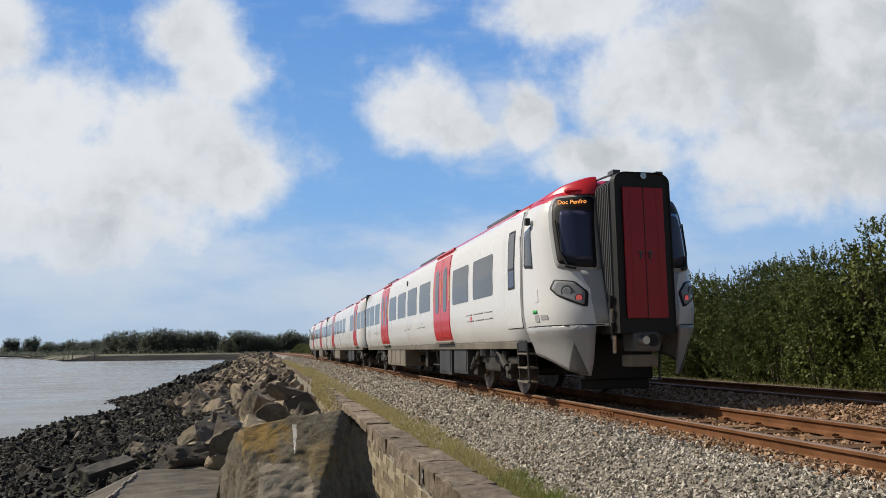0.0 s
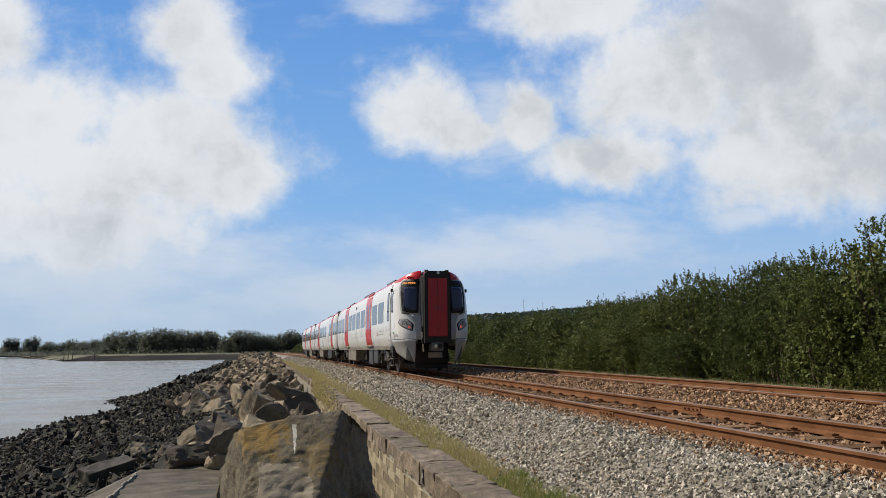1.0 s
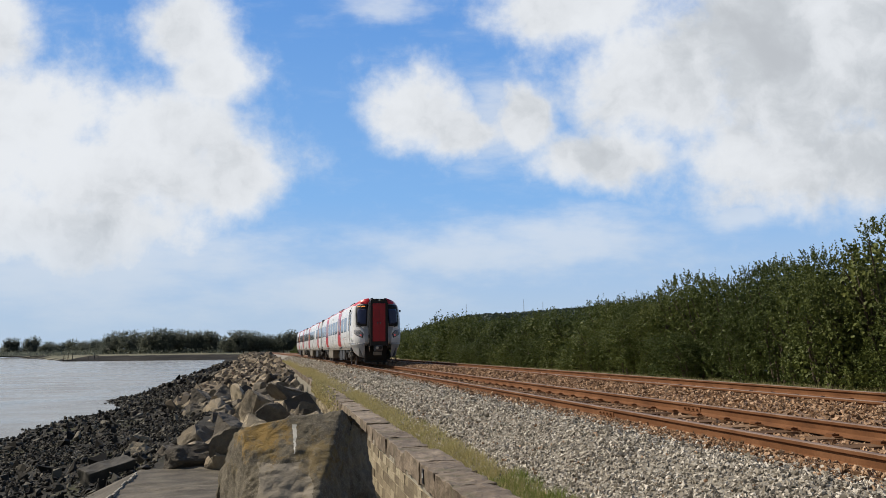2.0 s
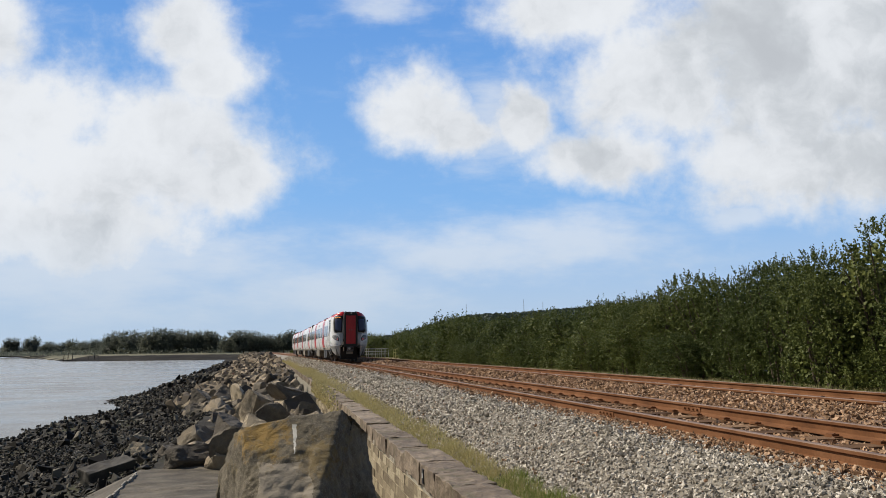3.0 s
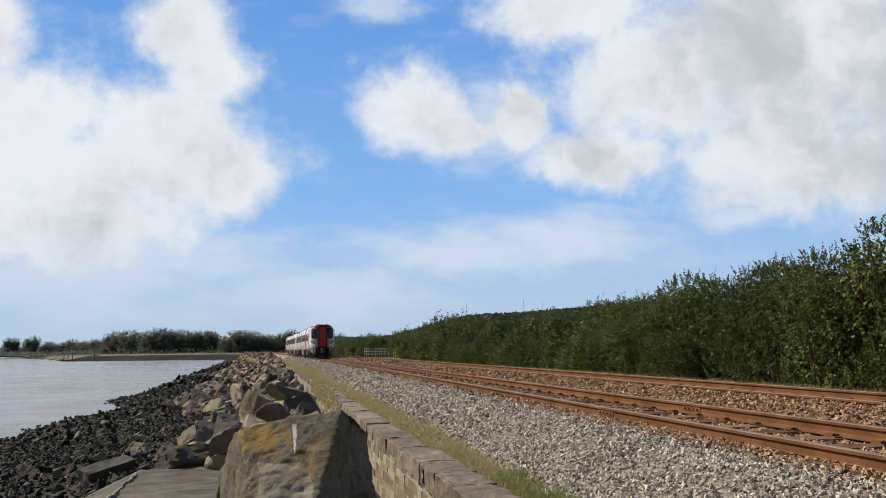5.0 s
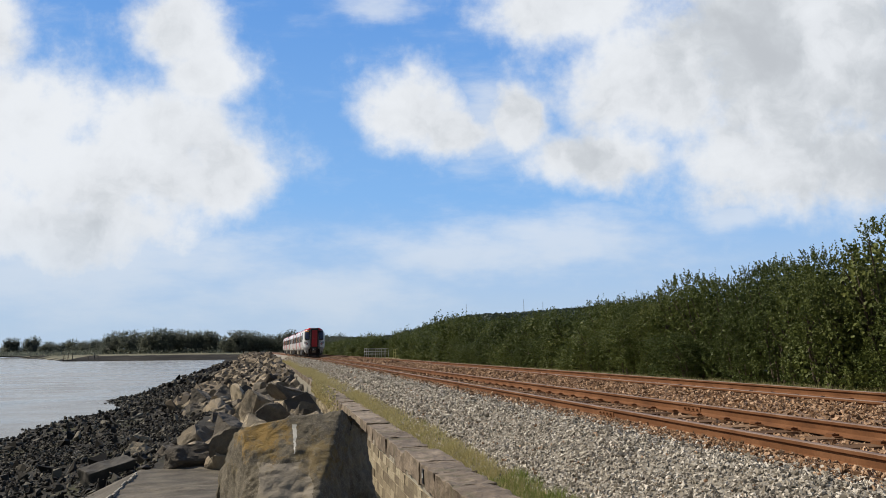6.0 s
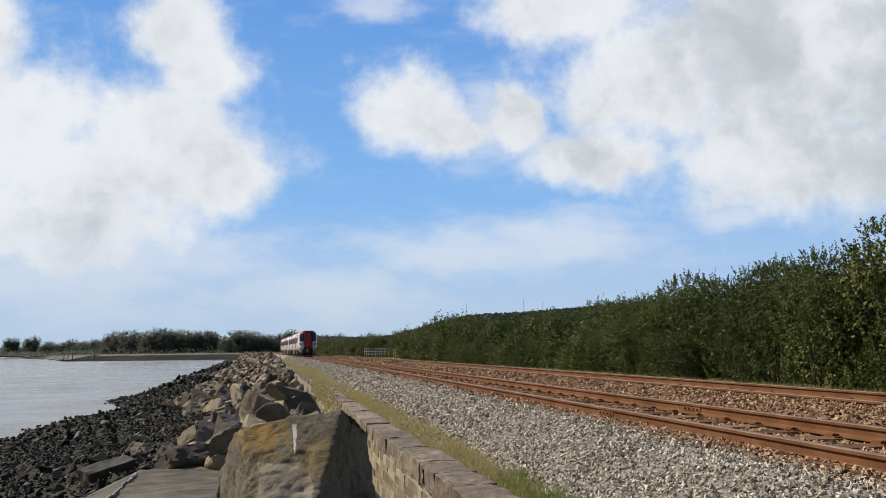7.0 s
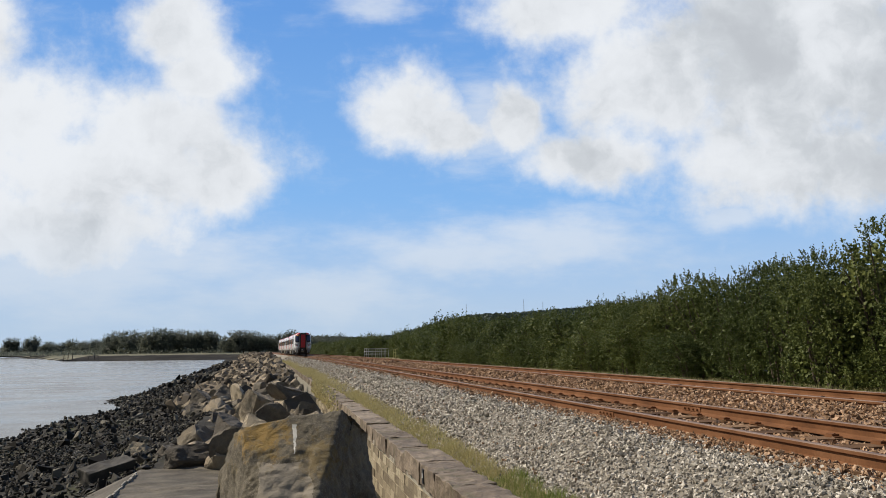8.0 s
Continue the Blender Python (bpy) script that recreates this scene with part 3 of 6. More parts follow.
def skin(fn, s0, s1, z0, z1, side, off=0.005, rs=0.0, rz=0.0, cols=3, rows=8, lean=0.0, tilt=0.0):
    """A thin raised panel that follows the body, with rounded corners. lean: shift of s from bottom to top; tilt: rise of z along s."""
    bm = bmesh.new()
    zs = sorted({z0 + (z1 - z0) * i / rows for i in range(rows + 1)} | ({z0 + rz * k for k in (0.12, 0.4, 1.0)} | {z1 - rz * k for k in (0.12, 0.4, 1.0)} if rz else set()))
    outer, inner = [], []
    for z in zs:
        d = min(z - z0, z1 - z)
        ins = rs * (1 - math.sqrt(max(0.0, 1 - (1 - d / rz) ** 2))) if rz and d < rz else 0.0
        sh = lean * (z - z0) / (z1 - z0)
        ro, ri = [], []
        for c in range(cols + 1):
            s = s0 + sh + ins + (s1 - s0 - 2 * ins) * c / cols
            z_here = z
            z = z_here + tilt * ((s - s0) / (s1 - s0) - 0.5)
            p = fn(s, z, side)
            t1 = fn(s + 0.002, z, side) - fn(s - 0.002, z, side)
            t2 = fn(s, z + 0.01, side) - fn(s, z - 0.01, side)
            n = t1.cross(t2).normalized()
            if n.x * side < 0 and abs(n.x) > 0.05 or abs(n.x) <= 0.05 and n.y > 0:
                n = -n
            ro.append(bm.verts.new(p + n * off))
            ri.append(bm.verts.new(p - n * 0.004))
            z = z_here
        outer.append(ro)
        inner.append(ri)
    R, K = len(zs), cols + 1
    for j in range(R - 1):
        for c in range(K - 1):
            bm.faces.new((outer[j][c], outer[j][c + 1], outer[j + 1][c + 1], outer[j + 1][c])).smooth = True
        bm.faces.new((outer[j][0], outer[j + 1][0], inner[j + 1][0], inner[j][0]))
        bm.faces.new((outer[j][-1], inner[j][-1], inner[j + 1][-1], outer[j + 1][-1]))
    for c in range(K - 1):
        bm.faces.new((outer[0][c], inner[0][c], inner[0][c + 1], outer[0][c + 1]))
        bm.faces.new((outer[-1][c], outer[-1][c + 1], inner[-1][c + 1], inner[-1][c]))
    for f in bm.faces:
        if not f.smooth:
            for e in f.edges:
                e.smooth = False
    bmesh.ops.recalc_face_normals(bm, faces=bm.faces[:])
    return bm


def patch(fn, corners, side, off=0.006, soft=0.16, depth=0.004):
    """A raised panel with rounded corners over a convex outline of (s, z) corners, following the body."""
    ring = []
    n = len(corners)
    for k in range(n):
        a, b, c = (Vector(corners[(k + d) % n]) for d in (-1, 0, 1))
        for t in (0.0, 0.25, 0.5, 0.75, 1.0):
            p, q = b + (a - b) * soft * (1 - t), b + (c - b) * soft * t
            ring.append(p + (q - p) * t)
        ring += [b + (c - b) * (soft + (1 - 2 * soft) * k2 / 7) for k2 in range(1, 7)]
    mid = sum(ring, Vector((0, 0))) / len(ring)
    bm = bmesh.new()

    def at(p, lift):
        s, z = p
        d1, d2 = fn(s + 0.002, z, side) - fn(s - 0.002, z, side), fn(s, z + 0.01, side) - fn(s, z - 0.01, side)
        nn = d1.cross(d2).normalized()
        if nn.x * side < 0 and abs(nn.x) > 0.05 or abs(nn.x) <= 0.05 and nn.y > 0:
            nn = -nn
        return bm.verts.new(fn(s, z, side) + nn * lift)

    rows = [[at(p, -depth) for p in ring]] + [[at(mid + (p - mid) * f, off) for p in ring] for f in (1.0, 0.8, 0.6, 0.4, 0.2)]
    for j, (a, b) in enumerate(zip(rows, rows[1:])):
        for i in range(len(ring)):
            k = (i + 1) % len(ring)
            bm.faces.new((a[i], a[k], b[k], b[i])).smooth = j > 0
    c = at(mid, off)
    for i in range(len(ring)):
        bm.faces.new((rows[-1][i], rows[-1][(i + 1) % len(ring)], c)).smooth = True
    bmesh.ops.recalc_face_normals(bm, faces=bm.faces[:])
    return bm


def inset(corners, f):
    mid = sum((Vector(c) for c in corners), Vector((0, 0))) / len(corners)
    return [mid + (Vector(c) - mid) * f for c in corners]


def shell(bm_ys):
    """The plain body tube between given y values: white sides and a red roof."""
    bm = bmesh.new()
    rows = []
    prof = [(-x, z) for z, x in SECTION] + [(x, z) for z, x in reversed(SECTION[:-1])]
    for y in bm_ys:
        rows.append([bm.verts.new((x, y, z)) for x, z in prof])
    for a, b in zip(rows, rows[1:]):
        for i in range(len(prof) - 1):
            f = bm.faces.new((a[i], a[i + 1], b[i + 1], b[i]))
            zc = sum(v.co.z for v in f.verts) / 4
            f.material_index = 1 if zc > 3.27 else 0
            f.smooth = True
        f = bm.faces.new((a[-1], a[0], b[0], b[-1]))
        f.material_index = 2
    for r in (rows[0], rows[-1]):
        bm.faces.new(r)
    bmesh.ops.recalc_face_normals(bm, faces=bm.faces[:])
    return bm


def shift(bm, y):
    bmesh.ops.translate(bm, verts=bm.verts[:], vec=(0, y, 0))
    return bm


OFF = -LEN / 2   # the near end of the car in its own space


def side_set(root, windows, doors, flip):
    for side in (-1, 1):
        for a, b in windows:
            if flip:
                a, b = LEN - b, LEN - a
            frame_part = part("window", shift(skin(on_side, a, b, 1.87, 2.68, side, 0.006, 0.07, 0.07, 1, 6), OFF), GLASS, root, "", True)
        for a, b in doors:
            if flip:
                a, b = LEN - b, LEN - a
            mid = (a + b) / 2
            surround = part("door_surround", shift(skin(on_side, a - 0.06, b + 0.06, 1.06, 3.20, side, 0.004, 0.02, 0.02, 1, 12), OFF), RED, root, "red door surround", True)
            for p, q in ((a, mid - 0.012), (mid + 0.012, b)):
                leaf = part("door_leaf", shift(skin(on_side, p, q, 1.12, 3.12, side, 0.012, 0.03, 0.03, 1, 12), OFF), RED, root, "red sliding door leaf", True)
                c = (p + q) / 2
                part("door_window", shift(skin(on_side, c - 0.2, c + 0.2, 1.75, 2.85, side, 0.017, 0.15, 0.2, 1, 8), OFF), GLASS, leaf, "narrow dark window", True)
            part("door_seal", shift(skin(on_side, mid - 0.012, mid + 0.012, 1.12, 3.12, side, 0.010, 0, 0, 1, 10), OFF), BLACK, root)
            part("grab_rail", shift(skin(on_side, mid - 0.05, mid - 0.02, 1.95, 2.6, side, 0.02, 0, 0, 1, 4), OFF), YELLOW, root, "yellow edge strip")
            for e in (a - 0.045, b + 0.005):
                part("edge_strip", shift(skin(on_side, e, e + 0.04, 2.0, 2.6, side, 0.014, 0, 0, 1, 4), OFF), YELLOW, root, "yellow edge strip")
            part("step_board", box(side * 1.22 - 0.1, side * 1.22 + 0.1, a + OFF, b + OFF, 0.98, 1.03, 0.01), SOLE, root)
            part("door_canopy", shift(skin(on_side, a - 0.12, b + 0.12, 3.21, 3.25, side, 0.05, 0, 0, 1, 2), OFF), RED, root)


def wheelset(root, y):
    bm = bmesh.new()
    add_rod(bm, (-0.95, 0, 0), (0.95, 0, 0), 0.08, 12)
    for s in (-1, 1):
        add_rod(bm, (s * 0.685, 0, 0), (s * 0.815, 0, 0), 0.42, 32)
        add_rod(bm, (s * 0.665, 0, 0), (s * 0.69, 0, 0), 0.45, 32)
        add_rod(bm, (s * 0.80, 0, 0), (s * 0.835, 0, 0), 0.30, 24, 0.27)
        add_rod(bm, (s * 0.82, 0, 0), (s * 0.90, 0, 0), 0.14, 14, 0.12)
        for k in range(6):
            a = k * math.pi / 3
            add_rod(bm, (s * 0.83, 0.2 * math.cos(a), 0.2 * math.sin(a)), (s * 0.85, 0.2 * math.cos(a), 0.2 * math.sin(a)), 0.025, 6)
    ob = part("wheelset", bm, WHEEL, root, "steel wheels on an axle")
    ob.location = (0, y, 0.42)
    return ob


def bogie(root, yc):
    for s in (-1, 1):
        bm = bmesh.new()
        add_box(bm, s * 1.0 - 0.07, s * 1.0 + 0.07, yc - 1.65, yc + 1.65, 0.56, 0.70, 0.03)
        add_box(bm, s * 1.0 - 0.08, s * 1.0 + 0.08, yc - 0.55, yc + 0.55, 0.40, 0.72, 0.05)
        for d in (-1.18, 1.18):
            add_box(bm, s * 1.03 - 0.09, s * 1.03 + 0.09, yc + d - 0.17, yc + d + 0.17, 0.28, 0.58, 0.04)
        part("bogie_frame", bm, UNDER, root, "dirty steel bogie side frame")
        for d in (-0.38, 0.38):
            part("air_spring", rod((s * 1.0, yc + d, 0.70), (s * 1.0, yc + d, 0.97), 0.22, 16), BLACK, root)
        for d in (-1.0, 1.0):
            bm = bmesh.new()
            add_rod(bm, (s * 1.14, yc + d * 1.35, 0.42), (s * 1.14, yc + d * 0.62, 0.80), 0.05, 10)
            add_rod(bm, (s * 1.14, yc + d * 1.2, 0.50), (s * 1.14, yc + d * 0.95, 0.63), 0.075, 10)
            part("damper", bm, UNDER, root, "dusty suspension damper")
            bm = bmesh.new()
            add_rod(bm, (s * 1.06, yc + d * 0.95, 0.52), (s * 1.06, yc + d * 0.95, 0.80), 0.10, 12)
            part("spring", bm, UNDER, root)
    return [wheelset(root, yc + d) for d in (-1.18, 1.18)]


def case(root, y0, y1, mat, z0=0.28, z1=0.97, w=1.18, label=""):
    for s in (-1, 1):
        bm = bmesh.new()
        lo, hi = sorted((s * (w - 0.75), s * w))
        add_box(bm, lo, hi, y0 + OFF, y1 + OFF, z0, z1, 0.02)
        ob = part("equipment_case", bm, mat, root, label)
        n = max(1, round((y1 - y0) / 0.9))
        for k in range(n):
            a, b = y0 + (y1 - y0) * (k + 0.06) / n, y0 + (y1 - y0) * (k + 0.94) / n
            x = s * w
            part("panel", box(min(x, x + s * 0.012), max(x, x + s * 0.012), a + OFF, b + OFF, z0 + 0.07, z1 - 0.09, 0.004), mat, ob)
            part("latch", box(min(x, x + s * 0.03), max(x, x + s * 0.03), (a + b) / 2 + OFF - 0.03, (a + b) / 2 + OFF + 0.03, z1 - 0.085, z1 - 0.04, 0.004), DARKGREY, ob)


def underfloor(root):
    for s in (-1, 1):
        lo, hi = sorted((s * 1.05, s * 1.235))
        part("solebar", box(lo, hi, OFF + 2.0, -OFF - 0.3, 0.84, 0.965, 0.01), SOLE, root, "dusty brown solebar")
    case(root, 6.2, 7.5, CASE)
    case(root, 7.75, 9.1, CASE, 0.22)
    case(root, 14.2, 18.0, BEIGE, 0.30, 0.97, 1.2, "beige equipment case")
    bm = bmesh.new()
    add_box(bm, -0.55, 0.55, OFF + 6, -OFF - 6, 0.45, 0.97, 0.03)
    for y, z, r, w in ((9.7, 0.6, 0.2, 0.82), (10.5, 0.72, 0.12, 0.95), (11.1, 0.5, 0.17, 0.78), (12.2, 0.66, 0.22, 0.85), (13.3, 0.55, 0.12, 0.9)):
        add_rod(bm, (-w, OFF + y, z), (w, OFF + y, z), r, 14)
    for x in (-0.9, 0.9):
        add_rod(bm, (x, OFF + 9.2, 0.82), (x, OFF + 14.1, 0.80), 0.04, 8)
        add_rod(bm, (x * 0.92, OFF + 9.2, 0.42), (x * 0.92, OFF + 12.6, 0.40), 0.03, 8)
        add_box(bm, x - 0.1, x + 0.1, OFF + 11.5, OFF + 11.85, 0.34, 0.8, 0.02)
    part("engine", bm, UNDER, root, "dark engine raft and pipes")


def roof_gear(root, y0):
    for a, b in ((3.2, 5.2), (9.6, 12.8), (17.4, 19.6)):
        for s in (-1, 1):
            part("roof_pod", box(s * 0.82 - 0.14, s * 0.82 + 0.14, a + OFF, b + OFF, 3.40, 3.495, 0.03), DARKGREY, root, "dark roof equipment fairing")


def lettering(root, y, z, rows, side=-1, h=0.034):
    """Small markings that cannot be read: plain bars."""
    for j, words in enumerate(rows):
        a = y
        for w in words:
            part("marking_bar", shift(skin(on_side, a, a + w, z - j * 0.13, z - j * 0.13 + h, side, 0.0025, 0, 0, 1, 1), OFF), MARKS, root)
            a += w + 0.08


def text_mesh(words, size, mat, parent, m, label=""):
    cu = bpy.data.curves.new("words", "FONT")
    cu.body, cu.size, cu.align_x, cu.align_y, cu.extrude = words, size, "CENTER", "CENTER", 0.001
    tmp = bpy.data.objects.new("words", cu)
    scene.collection.objects.link(tmp)
    me = bpy.data.meshes.new_from_object(tmp.evaluated_get(bpy.context.evaluated_depsgraph_get()))
    bpy.data.objects.remove(tmp)
    me.materials.clear()
    me.materials.append(mat)
    ob = new("destination_text", me)
    ob.parent = parent
    ob.matrix_basis = m
    return tagged(ob, label)


def gangway(root):
    """Folding bellows with the end door, at the cab end (y from -LEN/2)."""
    def arch(w, z0, z1, r, n=6):
        pts = [(-w, z0), (-w, z1 - r)]
        pts += [(-w + r - r * math.cos(t), z1 - r + r * 0.8 * math.sin(t)) for t in [math.pi / 2 * k / n for k in range(1, n + 1)]]
        pts += [(-x, z) for x, z in reversed(pts)]
        return pts
    def tube(steps):
        bm = bmesh.new()
        rows = [[bm.verts.new((x, y, z)) for x, z in arch(w, 1.06, zt, 0.2)] for y, w, zt in steps]
        for a, b in zip(rows, rows[1:]):
            for i in range(len(a)):
                k = (i + 1) % len(a)
                bm.faces.new((a[i], a[k], b[k], b[i]))
        bm.faces.new(rows[0])
        bm.faces.new(rows[-1])
        bmesh.ops.recalc_face_normals(bm, faces=bm.faces[:])
        return bm
    steps = []
    for k in range(10):
        y = 0.13 + k * 0.062
        steps += [(y, 0.445, 3.44), (y + 0.02, 0.497, 3.49), (y + 0.042, 0.497, 3.49)]
    part("bellows", shift(tube(steps + [(1.0, 0.445, 3.42)]), OFF), BELLOWS, root, "ribbed dark grey gangway bellows")
    bm = shift(tube([(0.03, 0.44, 3.53), (0.0, 0.46, 3.55), (0.12, 0.475, 3.565)]), OFF)
    plate = part("gangway_frame", bm, BLACK, root, "black gangway end frame")
    door = part("gangway_door", box(-0.335, 0.335, OFF - 0.012, OFF + 0.02, 1.28, 3.27, 0.01), DOOR_RED, root, "dark red gangway end door")
    for x in (-0.01, ):
        part("door_split", box(-0.006, 0.006, OFF - 0.016, OFF - 0.011, 1.28, 3.27), BLACK, door)
    for x in (-0.22, 0.22):
        part("door_rib", box(x - 0.006, x + 0.006, OFF - 0.015, OFF - 0.011, 1.3, 3.25), DOOR_RED, door)
    for x in (-0.08, 0.07):
        bm = bmesh.new()
        add_box(bm, x - 0.035, x + 0.035, OFF - 0.035, OFF - 0.011, 2.25, 2.28, 0.004)
        add_box(bm, x - 0.012, x + 0.012, OFF - 0.03, OFF - 0.011, 2.17, 2.27, 0.004)
        part("door_handle", bm, DARKGREY, door)
    part("marker_lamp", rod((0.02, OFF - 0.02, 3.45), (0.02, OFF + 0.02, 3.45), 0.05, 20), CHROME, root, "round pale marker lamp")
    for s in (-1, 1):
        part("pipe", rod((s * 0.40, OFF + 0.2, 3.50), (s * 0.42, OFF + 0.7, 3.52), 0.018, 8), DARKGREY, root)
        part("bracket", box(s * 0.36 - 0.06, s * 0.36 + 0.06, OFF + 0.1, OFF + 0.3, 3.49, 3.56, 0.01), DARKGREY, root)
    # hoses and jumper sockets beside the frame
    for k, (x, z) in enumerate(((-0.53, 1.62), (-0.53, 1.42), (-0.52, 1.22), (-0.5, 1.02))):
        part("jumper_hose", rod((x, OFF + 0.12, z), (x + 0.03, OFF + 0.2, z - 0.25), 0.03, 8), (BLACK, CHROME, BLACK, CHROME)[k], root)


def coupler(root):
    bm = bmesh.new()
    add_box(bm, -0.24, 0.2, OFF + 0.02, OFF + 0.42, 0.78, 1.10, 0.06)
    add_rod(bm, (-0.02, OFF + 0.4, 0.95), (-0.02, OFF + 1.5, 0.95), 0.11, 12)
    part("coupler_head", bm, material_plain("worn_coupler_metal", (0.16, 0.16, 0.165), 0.5, 0.4), root, "grey automatic coupler head")
    part("coupler_cone", rod((-0.10, OFF - 0.10, 0.95), (-0.10, OFF + 0.04, 0.95), 0.06, 14, 0.085), CHROME, root)
    part("coupler_socket", rod((0.07, OFF + 0.0, 0.95), (0.07, OFF + 0.03, 0.95), 0.09, 16), BLACK, root)
    part("coupler_box", box(-0.27, 0.16, OFF + 0.06, OFF + 0.4, 0.56, 0.74, 0.02), BEIGE, root, "dusty electrical coupler box")
    part("valance", box(-0.6, 0.6, OFF + 1.05, OFF + 1.25, 0.34, 1.05, 0.03), BLACK, root, "black lower valance")
    part("plough", box(-0.6, 0.6, OFF + 1.2, OFF + 1.3, 0.18, 0.34, 0.02), BLACK, root)


def cab(root):
    rows_z = [z for z, _ in FRONT if z >= 1.19] + [1.18, 1.32, 1.58, 1.9, 2.4, 3.0, 3.27, 3.4]
    rows_z = sorted(set(rows_z))
    N = 14
    for side in (-1, 1):
        bm = bmesh.new()
        grid = [[bm.verts.new(on_nose(0.12 + 0.88 * c / N, z, side) + Vector((0, OFF, 0))) for c in range(N + 1)] for z in rows_z]
        for j in range(len(rows_z) - 1):
            for c in range(N):
                f = bm.faces.new((grid[j][c], grid[j][c + 1], grid[j + 1][c + 1], grid[j + 1][c]))
                f.smooth = True
                zc = (rows_z[j] + rows_z[j + 1]) / 2
                f.material_index = 1 if zc > 3.23 else 0
        bmesh.ops.recalc_face_normals(bm, faces=bm.faces[:])
        part("cab_shell", bm, [WHITE, RED, SILVER], root, "white rounded cab end with a red roof dome")
        # back wall behind the bellows
        part("cab_bulkhead", box(min(side * 0.02, side * 0.5), max(side * 0.02, side * 0.5), OFF + 0.95, OFF + 1.0, 0.95, 3.5), BLACK, root)
        part("screen_frame", shift(patch(on_nose, [(0.66, 3.27), (0.115, 3.29), (0.115, 2.0), (0.30, 2.02), (0.555, 2.10)], side, 0.005), OFF), SILVER, root, "silver grey windscreen frame")
        frame_o = part("windscreen_surround", shift(patch(on_nose, [(0.60, 3.235), (0.138, 3.245), (0.15, 2.08), (0.30, 2.095), (0.515, 2.17)], side, 0.011, 0.1), OFF), BLACK, root, "black windscreen surround")
        part("windscreen", shift(patch(on_nose, [(0.478, 3.02), (0.158, 3.0), (0.172, 2.2), (0.30, 2.21), (0.47, 2.28)], side, 0.016, 0.07), OFF), SCREEN, frame_o, "dark windscreen glass with the sky's blue reflection in its colour")
        bm = bmesh.new()
        arm = [on_nose(q, z, side) + Vector((side * 0.015, OFF - 0.035, 0)) for q, z in ((0.40, 2.10), (0.485, 2.36), (0.535, 2.86))]
        add_rod(bm, arm[0], arm[1], 0.02, 6, 0.014)
        add_rod(bm, arm[1], arm[2], 0.012, 6)
        part("wiper", bm, BLACK, root, "black wiper arm")
        bm = bmesh.new()
        add_rod(bm, on_nose(0.34, 2.08, side) + Vector((0, OFF - 0.05, 0)), on_nose(0.44, 2.12, side) + Vector((0, OFF - 0.04, 0)), 0.026, 8)
        part("wiper_pivot", bm, BLACK, root)
        # red roof dome beside the gangway, with a forward visor
        bm = bmesh.new()
        xs = [0.44 + 0.70 * k / 9 for k in range(10)]
        ys = [0.0, 0.05, 0.12, 0.3, 0.6, 1.0, 1.5, 2.1]
        g = []
        for j, dy in enumerate(ys):
            row = []
            for x in xs:
                f = (x - 0.44) / 0.70
                y0 = 0.62 + 0.62 * f ** 2.2
                zr = next((za + (zb - za) * (xa - x) / (xa - xb) for (za, xa), (zb, xb) in zip(SECTION[8:], SECTION[9:]) if xb <= x <= xa), 3.3)
                up = 0.045 * (1 - f ** 2) * (1 - dy / 2.1)
                z = 3.285 if j == 0 else min(zr + up, zr + up - 0.05 + dy * 0.5)
                row.append(bm.verts.new((side * x, OFF + y0 + dy, max(z, 3.285))))
            g.append(row)
        for a, b in zip(g, g[1:]):
            for i in range(9):
                bm.faces.new((a[i], a[i + 1], b[i + 1], b[i])).smooth = True
        bmesh.ops.recalc_face_normals(bm, faces=bm.faces[:])
        part("roof_dome", bm, RED, root, "red roof dome beside the gangway")
        part("roof_visor", shift(patch(on_nose, [(0.52, 3.33), (0.16, 3.33), (0.16, 3.42), (0.44, 3.44)], side, 0.05, 0.2), OFF), RED, root, "red roof visor")
        # headlights
        outline = [(0.652, 1.775), (0.585, 1.915), (0.357, 1.875), (0.242, 1.70), (0.27, 1.455), (0.569, 1.655)]
        hl = part("headlight", shift(patch(on_nose, outline, side, 0.010, 0.16), OFF), BLACK, root, "black angled headlight unit")
        part("lens", shift(patch(on_nose, inset(outline, 0.86), side, 0.016, 0.16), OFF), LENS, hl, "clear grey headlight lens")
        for q, z, r, mt, nm in ((0.448, 1.72, 0.092, DARKGREY, "lamp"), (0.448, 1.72, 0.066, CHROME, "reflector"), (0.448, 1.72, 0.045, LENS, "bulb"), (0.335, 1.61, 0.062, DARKGREY, "tail_ring"), (0.335, 1.61, 0.048, TAIL, "tail_light")):
            p = on_nose(q, z, side)
            t = (on_nose(q + 0.01, z, side) - on_nose(q - 0.01, z, side)).normalized()
            n = Vector((t.y, -t.x, 0)) * (1 if side < 0 else -1)
            n = -n if n.y > 0 else n
            part(nm, rod(p + Vector((0, OFF, 0)) + n * 0.005, p + Vector((0, OFF, 0)) + n * {"lamp": 0.020, "tail_ring": 0.020, "reflector": 0.023, "tail_light": 0.023}.get(nm, 0.026), r, 18), mt, hl, "red tail lamp" if nm == "tail_light" else "")
        # silver panel between the lamp and the gangway, lower cheeks
        part("inner_cheek", shift(patch(on_nose, [(0.115, 2.04), (0.30, 2.04), (0.235, 1.76), (0.215, 1.22), (0.115, 1.22)], side, 0.007, 0.05), OFF), SILVER, root, "silver grey inner nose panel")
